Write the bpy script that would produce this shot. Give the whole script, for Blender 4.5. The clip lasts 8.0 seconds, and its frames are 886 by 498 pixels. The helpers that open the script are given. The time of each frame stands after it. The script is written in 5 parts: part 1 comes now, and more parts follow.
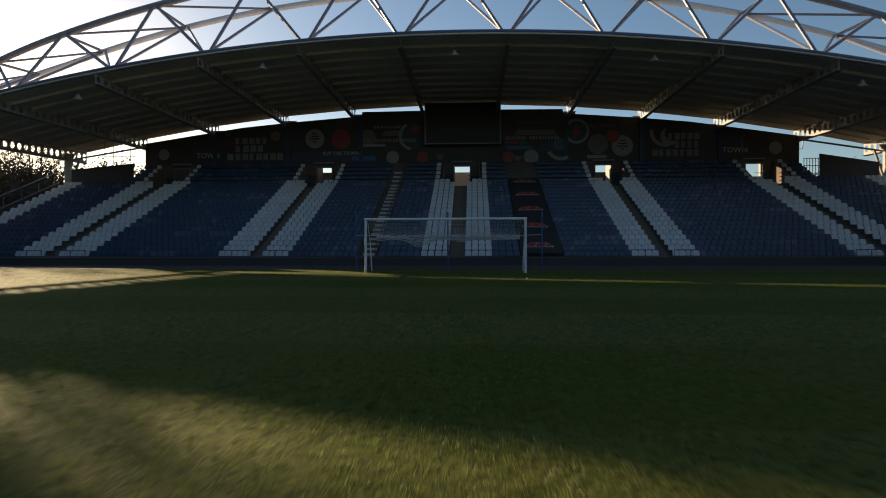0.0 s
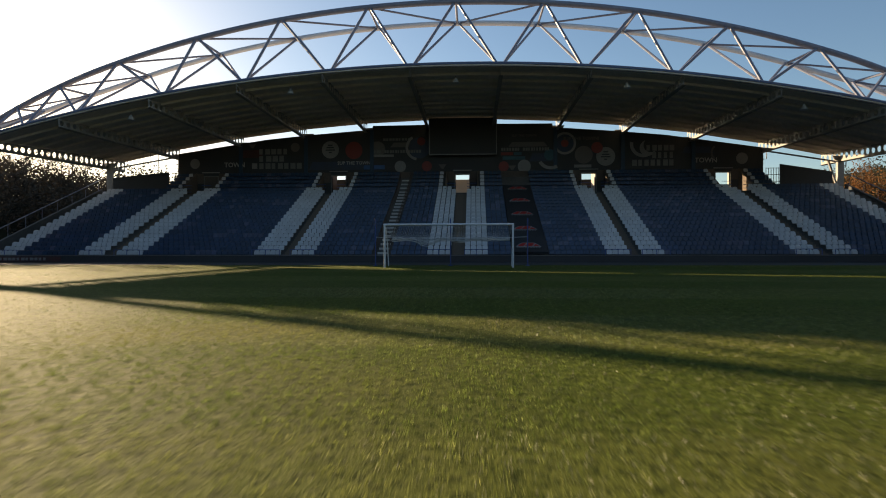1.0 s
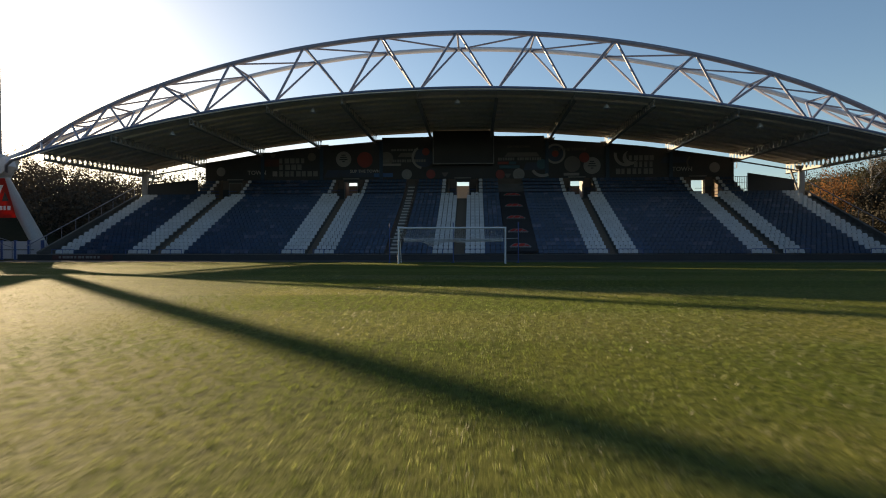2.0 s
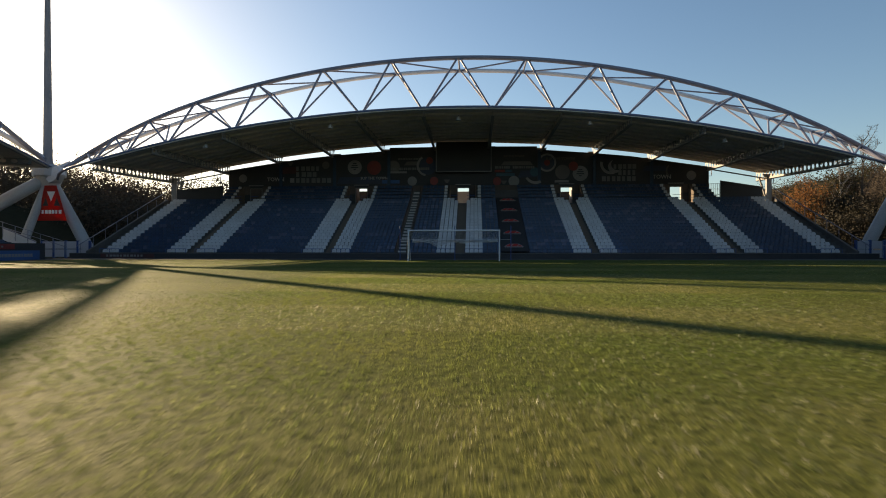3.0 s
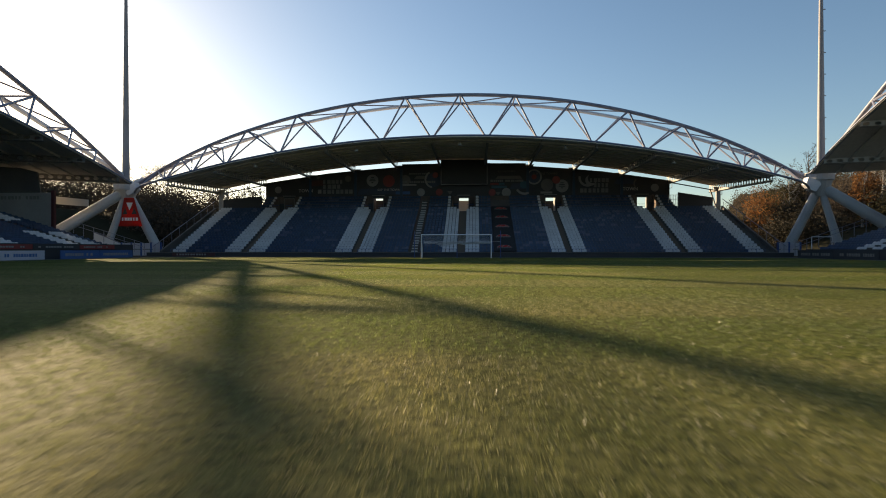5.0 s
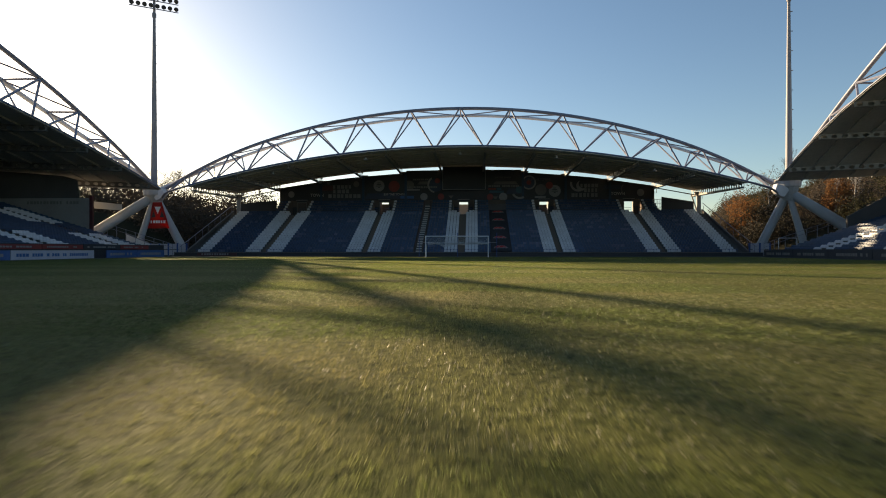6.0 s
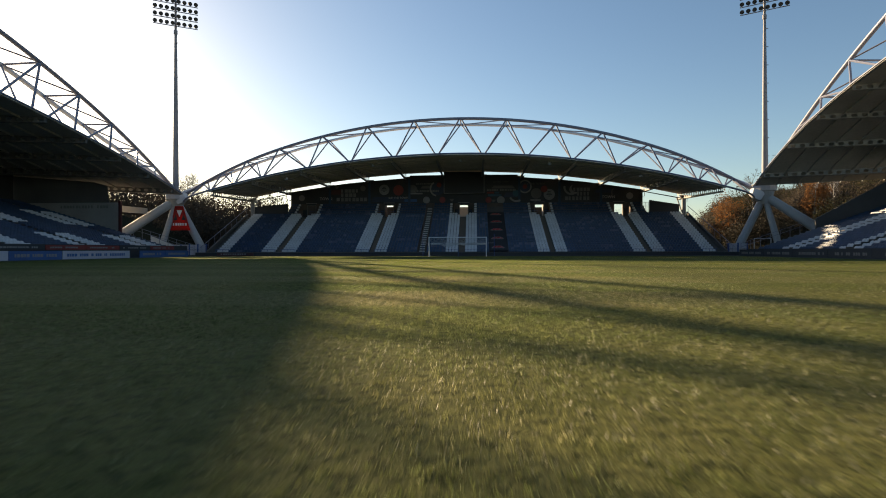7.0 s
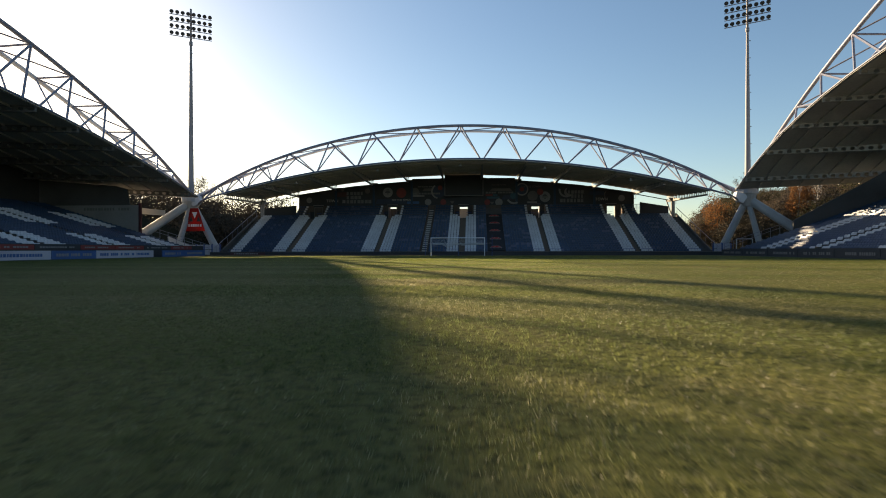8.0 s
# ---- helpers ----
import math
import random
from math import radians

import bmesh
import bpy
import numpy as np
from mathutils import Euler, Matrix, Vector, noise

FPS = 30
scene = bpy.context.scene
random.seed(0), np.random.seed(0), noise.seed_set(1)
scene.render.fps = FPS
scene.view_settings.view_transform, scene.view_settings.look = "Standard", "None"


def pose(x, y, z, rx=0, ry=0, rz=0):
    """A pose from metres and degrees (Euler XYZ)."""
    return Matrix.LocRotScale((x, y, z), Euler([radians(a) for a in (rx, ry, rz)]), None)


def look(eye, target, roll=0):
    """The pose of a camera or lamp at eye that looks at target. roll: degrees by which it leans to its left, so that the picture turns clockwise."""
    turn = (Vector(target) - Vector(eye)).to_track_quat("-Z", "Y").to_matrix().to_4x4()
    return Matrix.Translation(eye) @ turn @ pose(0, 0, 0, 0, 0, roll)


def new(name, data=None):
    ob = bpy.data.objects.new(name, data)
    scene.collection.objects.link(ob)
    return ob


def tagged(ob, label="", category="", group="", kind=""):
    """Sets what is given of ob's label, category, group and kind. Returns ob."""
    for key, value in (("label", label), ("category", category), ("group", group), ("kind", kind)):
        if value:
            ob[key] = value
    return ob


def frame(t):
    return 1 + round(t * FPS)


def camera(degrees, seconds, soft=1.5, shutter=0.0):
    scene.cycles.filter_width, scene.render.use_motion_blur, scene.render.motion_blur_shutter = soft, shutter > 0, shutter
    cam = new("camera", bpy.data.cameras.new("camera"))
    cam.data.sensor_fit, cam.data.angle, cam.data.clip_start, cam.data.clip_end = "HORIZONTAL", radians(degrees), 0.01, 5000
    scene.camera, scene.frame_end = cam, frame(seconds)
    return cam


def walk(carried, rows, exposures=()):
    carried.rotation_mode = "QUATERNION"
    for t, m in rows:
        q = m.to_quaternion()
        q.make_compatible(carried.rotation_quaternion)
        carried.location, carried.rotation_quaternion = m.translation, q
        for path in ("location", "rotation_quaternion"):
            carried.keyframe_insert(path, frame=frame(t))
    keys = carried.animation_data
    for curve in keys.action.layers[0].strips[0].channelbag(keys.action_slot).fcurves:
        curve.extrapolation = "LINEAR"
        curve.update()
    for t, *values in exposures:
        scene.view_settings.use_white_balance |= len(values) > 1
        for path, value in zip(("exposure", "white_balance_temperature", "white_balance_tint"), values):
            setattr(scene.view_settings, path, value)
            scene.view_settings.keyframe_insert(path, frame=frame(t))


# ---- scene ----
cam = camera(78.0, 8.0, 1.0, 0.35)
PATH = [
    (0, (1.308, -25.42, 1.246), (1.198, -23.423, 1.235), -0.1),
    (0.1, (1.321, -26.032, 1.253), (1.211, -24.035, 1.242), -0.1),
    (0.5, (1.372, -28.496, 1.274), (1.263, -26.499, 1.263), -0.1),
    (1, (1.463, -31.644, 1.268), (1.351, -29.648, 1.256), -0.1),
    (1.5, (1.499, -34.798, 1.242), (1.387, -32.801, 1.231), -0.1),
    (3, (1.635, -44.621, 1.12), (1.523, -42.624, 1.114), -0.0),
    (3.5, (1.719, -47.997, 1.101), (1.606, -46.0, 1.095), -0.0),
    (4, (1.814, -51.436, 1.077), (1.699, -49.439, 1.073), -0.0),
    (4.5, (1.901, -54.873, 1.057), (1.785, -52.876, 1.054), -0.0),
    (6, (2.13, -65.035, 0.921), (2.014, -63.038, 0.923), -0.0),
    (6.5, (2.195, -68.186, 0.899), (2.08, -66.189, 0.901), -0.1),
    (7, (2.269, -71.058, 0.884), (2.152, -69.062, 0.887), -0.1),
    (7.5, (2.347, -73.633, 0.88), (2.231, -71.636, 0.883), -0.1),
    (7.9, (2.424, -75.505, 0.887), (2.306, -73.509, 0.889), -0.1),
    (8, (2.444, -75.946, 0.89), (2.326, -73.95, 0.892), -0.1),
]
walk(cam, [(t, look(eye, target, roll)) for t, eye, target, roll in PATH], [(0.0, 0.73, 8700, 14), (0.8, 1.00, 8700, 14), (7.2, 1.05, 8700, 14), (8.0, 1.18, 8700, 14)])

# ---- light ----
SUN_AZ, SUN_EL = 45.0, 14.6          # degrees towards -x from +y, and above the ground
sun_way = Vector((-math.sin(radians(SUN_AZ)) * math.cos(radians(SUN_EL)), math.cos(radians(SUN_AZ)) * math.cos(radians(SUN_EL)), math.sin(radians(SUN_EL))))
world = bpy.data.worlds.new("sky")
scene.world = world
world.use_nodes = True
wn = world.node_tree
sky = wn.nodes.new("ShaderNodeTexSky")
sky.sky_type, sky.sun_disc = "NISHITA", False
sky.sun_elevation, sky.sun_rotation = radians(SUN_EL), radians(-SUN_AZ)
sky.air_density, sky.dust_density, sky.ozone_density = 1.0, 0.6, 3.6
wn.nodes["Background"].inputs["Strength"].default_value = 0.092
richer = wn.nodes.new("ShaderNodeHueSaturation")
richer.inputs["Saturation"].default_value = 1.08
wn.links.new(sky.outputs["Color"], richer.inputs["Color"])
wn.links.new(richer.outputs["Color"], wn.nodes["Background"].inputs["Color"])
sun_data = bpy.data.lights.new("sun", "SUN")
sun_data.energy, sun_data.angle, sun_data.color = 5.0, radians(0.53), (1.0, 0.86, 0.66)
sun = new("sun", sun_data)
sun.matrix_world = look(sun_way * 100, (0, 0, 0))


# ---- materials ----
def material(name, colour, rough=0.6, metal=0.0, second=None, size=2.0, fine=30.0, bump=0.0, mix=0.5, spread=0.0, sheen=0.0):
    """A surface whose colour wanders between two tones at two scales, with fine relief; spread: change from piece to piece."""
    m = bpy.data.materials.new(name)
    m.use_nodes = True
    n, l = m.node_tree.nodes, m.node_tree.links
    b = n["Principled BSDF"]
    b.inputs["Roughness"].default_value, b.inputs["Metallic"].default_value = rough, metal
    second = second or tuple(c * 0.7 for c in colour)
    co = n.new("ShaderNodeTexCoord")
    big, small = n.new("ShaderNodeTexNoise"), n.new("ShaderNodeTexNoise")
    big.inputs["Scale"].default_value, small.inputs["Scale"].default_value = 1.0 / size, fine
    big.inputs["Detail"].default_value, small.inputs["Detail"].default_value = 5, 4
    for t in (big, small):
        l.new(co.outputs["Object"], t.inputs["Vector"])
    add = n.new("ShaderNodeMath")
    add.operation = "ADD"
    l.new(big.outputs["Fac"], add.inputs[0])
    l.new(small.outputs["Fac"], add.inputs[1])
    ramp = n.new("ShaderNodeMapRange")
    ramp.inputs["From Min"].default_value, ramp.inputs["From Max"].default_value = 0.7, 1.3
    ramp.inputs["To Max"].default_value = mix * 2
    l.new(add.outputs[0], ramp.inputs["Value"])
    c = n.new("ShaderNodeMix")
    c.data_type = "RGBA"
    c.inputs[6].default_value, c.inputs[7].default_value = (*colour, 1), (*second, 1)
    l.new(ramp.outputs[0], c.inputs[0])
    out = c.outputs[2]
    if spread:
        info, hsv, rng = n.new("ShaderNodeObjectInfo"), n.new("ShaderNodeHueSaturation"), n.new("ShaderNodeMapRange")
        geo, both = n.new("ShaderNodeNewGeometry"), n.new("ShaderNodeMath")
        both.operation = "ADD"
        l.new(info.outputs["Random"], both.inputs[0])
        l.new(geo.outputs["Random Per Island"], both.inputs[1])
        rng.inputs["From Max"].default_value = 2.0
        rng.inputs["To Min"].default_value, rng.inputs["To Max"].default_value = 1 - spread, 1 + spread
        l.new(both.outputs[0], rng.inputs["Value"])
        l.new(rng.outputs[0], hsv.inputs["Value"])
        l.new(out, hsv.inputs["Color"])
        out = hsv.outputs["Color"]
    l.new(out, b.inputs["Base Color"])
    if bump:
        bp = n.new("ShaderNodeBump")
        bp.inputs["Strength"].default_value, bp.inputs["Distance"].default_value = bump, 0.02
        l.new(small.outputs["Fac"], bp.inputs["Height"])
        l.new(bp.outputs[0], b.inputs["Normal"])
    return m


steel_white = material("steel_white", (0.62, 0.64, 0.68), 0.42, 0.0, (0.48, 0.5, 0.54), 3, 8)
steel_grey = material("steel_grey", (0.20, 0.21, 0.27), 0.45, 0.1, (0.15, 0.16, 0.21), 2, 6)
steel_mast = material("steel_mast", (0.23, 0.23, 0.25), 0.6, 0.2, (0.17, 0.17, 0.19), 2, 9)
leg_paint = material("leg_paint", (0.44, 0.45, 0.46), 0.6, 0.0, (0.30, 0.31, 0.32), 3, 10, 0.1)
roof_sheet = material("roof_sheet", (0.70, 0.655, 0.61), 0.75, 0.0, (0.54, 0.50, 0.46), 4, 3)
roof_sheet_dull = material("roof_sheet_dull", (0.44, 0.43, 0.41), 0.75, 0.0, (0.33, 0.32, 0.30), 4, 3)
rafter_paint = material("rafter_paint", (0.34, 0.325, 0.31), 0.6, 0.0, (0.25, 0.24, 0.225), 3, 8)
eaves_paint = material("eaves_paint", (0.62, 0.55, 0.47), 0.7, 0.0, (0.48, 0.42, 0.36), 3, 8)
fascia_blue = material("fascia_blue", (0.07, 0.105, 0.20), 0.55, 0.0, (0.05, 0.075, 0.14), 3, 6)
concrete = material("concrete", (0.24, 0.225, 0.205), 0.9, 0.0, (0.14, 0.13, 0.12), 3, 14, 0.3)
concrete_dark = material("concrete_dark", (0.13, 0.12, 0.115), 0.9, 0.0, (0.08, 0.075, 0.07), 3, 14, 0.3)
concrete_mid = material("concrete_mid", (0.34, 0.325, 0.31), 0.85, 0.0, (0.25, 0.24, 0.225), 3, 14, 0.2)
concrete_pale = material("concrete_pale", (0.55, 0.53, 0.50), 0.85, 0.0, (0.42, 0.40, 0.37), 3, 14, 0.2)
seat_white = material("seat_white", (0.62, 0.63, 0.64), 0.42, 0.0, (0.50, 0.51, 0.52), 2, 20, 0, 0.5, 0.12)
seat_blue = material("seat_blue", (0.014, 0.048, 0.112), 0.42, 0.0, (0.018, 0.045, 0.078), 2, 20, 0, 0.5, 0.4)
# paler blue: light caught on the seat backs' top edges, put into the colour
seat_faded = material("seat_faded", (0.085, 0.105, 0.15), 0.4, 0.0, (0.04, 0.06, 0.12), 2, 20, 0, 0.5, 0.4)
aisle_brown = material("aisle_brown", (0.20, 0.150, 0.115), 0.9, 0.0, (0.12, 0.092, 0.072), 3, 14, 0.3)
# same paint as rafter_paint, darkened to imitate shade under the west roof
rafter_shaded = material("rafter_shaded", (0.20, 0.19, 0.18), 0.65, 0.0, (0.14, 0.13, 0.12), 3, 8)
post_dark = material("post_dark", (0.026, 0.062, 0.105), 0.6, 0.0, (0.02, 0.045, 0.075), 3, 8)
paint_blue = material("paint_blue", (0.03, 0.09, 0.28), 0.45, 0.0, (0.025, 0.06, 0.19), 2, 10)
paint_white = material("paint_white", (0.80, 0.81, 0.82), 0.4, 0.0, (0.68, 0.69, 0.70), 2, 12)
board_white = material("board_white", (0.50, 0.51, 0.56), 0.5, 0.0, (0.40, 0.41, 0.46), 2, 12)
panel_black = material("panel_black", (0.030, 0.026, 0.025), 0.6, 0.0, (0.02, 0.02, 0.02), 2, 10)
hoarding_black = material("hoarding_black", (0.050, 0.049, 0.050), 0.7, 0.0, (0.036, 0.035, 0.037), 3, 10)
hoarding_grey = material("hoarding_grey", (0.27, 0.27, 0.265), 0.6, 0.0, (0.19, 0.19, 0.19), 2, 10)
hoarding_pale = material("hoarding_pale", (0.34, 0.34, 0.33), 0.6, 0.0, (0.25, 0.25, 0.25), 1, 10)
hoarding_white = material("hoarding_white", (0.42, 0.42, 0.41), 0.6, 0.0, (0.32, 0.32, 0.31), 1, 10)
hoarding_ink = material("hoarding_ink", (0.20, 0.20, 0.195), 0.6, 0.0, (0.14, 0.14, 0.14), 1, 10)
hoarding_dim = material("hoarding_dim", (0.15, 0.135, 0.125), 0.6, 0.0, (0.11, 0.10, 0.095), 2, 10)
hoarding_red = material("hoarding_red", (0.27, 0.042, 0.032), 0.6, 0.0, (0.20, 0.034, 0.03), 2, 10)
hoarding_maroon = material("hoarding_maroon", (0.11, 0.035, 0.03), 0.6, 0.0, (0.06, 0.03, 0.03), 1, 10)
hoarding_navy = material("hoarding_navy", (0.035, 0.055, 0.10), 0.6, 0.0, (0.04, 0.045, 0.06), 1, 10)
hoarding_blue = material("hoarding_blue", (0.04, 0.13, 0.32), 0.6, 0.0, (0.03, 0.09, 0.22), 2, 10)
hoarding_teal = material("hoarding_teal", (0.036, 0.12, 0.16), 0.6, 0.0, (0.03, 0.085, 0.115), 2, 10)
banner_red = material("banner_red", (0.62, 0.045, 0.03), 0.6, 0.0, (0.50, 0.03, 0.025), 1, 10)
net_white = material("net_white", (0.75, 0.75, 0.74), 0.8)
def light_through(m, share):
    """Thin cloth or leaf: part of the light comes through."""
    n, l = m.node_tree.nodes, m.node_tree.links
    b = n["Principled BSDF"]
    tr, mx = n.new("ShaderNodeBsdfTranslucent"), n.new("ShaderNodeMixShader")
    mx.inputs[0].default_value = share
    l.new(b.inputs["Base Color"].links[0].from_socket, tr.inputs["Color"])
    l.new(b.outputs[0], mx.inputs[1])
    l.new(tr.outputs[0], mx.inputs[2])
    l.new(mx.outputs[0], n["Material Output"].inputs["Surface"])
    return m


banner_cloth = light_through(material("banner_cloth", (0.62, 0.045, 0.03), 0.6, 0.0, (0.50, 0.03, 0.025), 1, 10), 0.6)
bark = material("bark", (0.10, 0.075, 0.055), 0.95, 0.0, (0.05, 0.04, 0.03), 0.5, 12, 0.6)
birch_bark = material("birch_bark", (0.55, 0.52, 0.48), 0.9, 0.0, (0.18, 0.16, 0.14), 0.4, 6, 0.3)
lamp_glass = material("lamp_glass", (0.03, 0.03, 0.035), 0.25, 0.0, (0.05, 0.05, 0.05), 1, 10)


def leaf_material(name, colour, second, share=0.35, spread=0.45):
    return light_through(material(name, colour, 0.95, 0.0, second, 1.6, 3.0, 0, 0.5, spread), share)


leaf_orange = leaf_material("leaf_orange", (0.25, 0.108, 0.040), (0.17, 0.088, 0.038), 0.5, 0.16)
leaf_green = leaf_material("leaf_green", (0.046, 0.042, 0.020), (0.032, 0.032, 0.016), 0.45, 0.14)
leaf_brown = leaf_material("leaf_brown", (0.098, 0.076, 0.056), (0.074, 0.058, 0.044), 0.5, 0.12)
# near-black leaf tone: the lower bank's shade is put into this colour
leaf_shaded = leaf_material("leaf_shaded", (0.026, 0.023, 0.012), (0.034, 0.026, 0.015), 0.15, 0.2)
leaf_dark = leaf_material("leaf_dark", (0.080, 0.060, 0.040), (0.055, 0.043, 0.030), 0.12, 0.2)


BAND, BAND_EDGE = 3.15, -43.7      # the mown bands' width, and where one begins


def lusher(n, l, y, colour):
    """Greener, fuller grass near the goal, drier towards the middle of the pitch."""
    r, mx = n.new("ShaderNodeMapRange"), n.new("ShaderNodeMix")
    r.inputs["From Min"].default_value, r.inputs["From Max"].default_value = -58, -30
    l.new(y, r.inputs["Value"])
    mx.data_type, mx.blend_type = "RGBA", "MULTIPLY"
    mx.inputs[7].default_value = (0.82, 0.91, 0.58, 1)
    l.new(r.outputs[0], mx.inputs[0])
    l.new(colour, mx.inputs[6])
    return mx.outputs[2]


def blade_material():
    """Mown grass: dull above, bright yellow-green where the light comes through, in tufts."""
    m = bpy.data.materials.new("blade_green")
    m.use_nodes = True
    n, l = m.node_tree.nodes, m.node_tree.links
    b = n["Principled BSDF"]
    b.inputs["Specular IOR Level"].default_value = 0.85
    co, geo = n.new("ShaderNodeTexCoord"), n.new("ShaderNodeNewGeometry")
    tuft, patch = n.new("ShaderNodeTexNoise"), n.new("ShaderNodeTexNoise")
    tuft.inputs["Scale"].default_value, patch.inputs["Scale"].default_value = 7.0, 0.35
    tuft.inputs["Detail"].default_value, patch.inputs["Detail"].default_value = 4, 4
    l.new(co.outputs["Object"], tuft.inputs["Vector"])
    l.new(co.outputs["Object"], patch.inputs["Vector"])
    def blend(fac, low, high, a, c):
        r, mx = n.new("ShaderNodeMapRange"), n.new("ShaderNodeMix")
        r.inputs["From Min"].default_value, r.inputs["From Max"].default_value = low, high
        l.new(fac, r.inputs["Value"])
        mx.data_type = "RGBA"
        for k, v in ((6, a), (7, c)):
            if isinstance(v, tuple):
                mx.inputs[k].default_value = (*v, 1)
            else:
                l.new(v, mx.inputs[k])
        l.new(r.outputs[0], mx.inputs[0])
        return mx.outputs[2]
    # one blade in five is wet and shiny
    wet = n.new("ShaderNodeMapRange")
    wet.inputs["From Min"].default_value, wet.inputs["From Max"].default_value = 0.72, 0.86
    wet.inputs["To Min"].default_value, wet.inputs["To Max"].default_value = 0.56, 0.42
    l.new(geo.outputs["Random Per Island"], wet.inputs["Value"])
    l.new(wet.outputs[0], b.inputs["Roughness"])
    single = blend(geo.outputs["Random Per Island"], 0.0, 1.0, (0.092, 0.118, 0.040), (0.255, 0.255, 0.145))
    single = blend(geo.outputs["Random Per Island"], 0.90, 0.93, single, (0.44, 0.40, 0.27))
    clump = blend(tuft.outputs["Fac"], 0.42, 0.62, single, (0.050, 0.064, 0.020))
    whole = blend(patch.outputs["Fac"], 0.44, 0.72, clump, (0.210, 0.180, 0.095))
    sep, wave, sine = n.new("ShaderNodeSeparateXYZ"), n.new("ShaderNodeMath"), n.new("ShaderNodeMath")
    wave.operation, sine.operation = "MULTIPLY_ADD", "SINE"
    wave.inputs[1].default_value, wave.inputs[2].default_value = math.pi / BAND, -math.pi / BAND * BAND_EDGE
    l.new(co.outputs["Object"], sep.inputs[0])
    l.new(sep.outputs["Y"], wave.inputs[0])
    l.new(wave.outputs[0], sine.inputs[0])
    green = n.new("ShaderNodeMix")
    green.data_type, green.blend_type = "RGBA", "MULTIPLY"
    green.inputs[0].default_value = 1.0
    green.inputs[7].default_value = (0.76, 0.86, 0.74, 1)
    l.new(whole, green.inputs[6])
    whole = lusher(n, l, sep.outputs["Y"], blend(sine.outputs[0], -0.2, 0.2, green.outputs[2], whole))
    l.new(whole, b.inputs["Base Color"])
    tr, mx, gain = n.new("ShaderNodeBsdfTranslucent"), n.new("ShaderNodeMixShader"), n.new("ShaderNodeMix")
    gain.data_type, gain.blend_type = "RGBA", "MULTIPLY"
    gain.inputs[0].default_value = 1.0
    gain.inputs[7].default_value = (1.66, 1.74, 1.42, 1)
    l.new(whole, gain.inputs[6])
    l.new(gain.outputs[2], tr.inputs["Color"])
    mx.inputs[0].default_value = 0.5
    l.new(b.outputs[0], mx.inputs[1])
    l.new(tr.outputs[0], mx.inputs[2])
    l.new(mx.outputs[0], n["Material Output"].inputs["Surface"])
    return m


blade_green = blade_material()


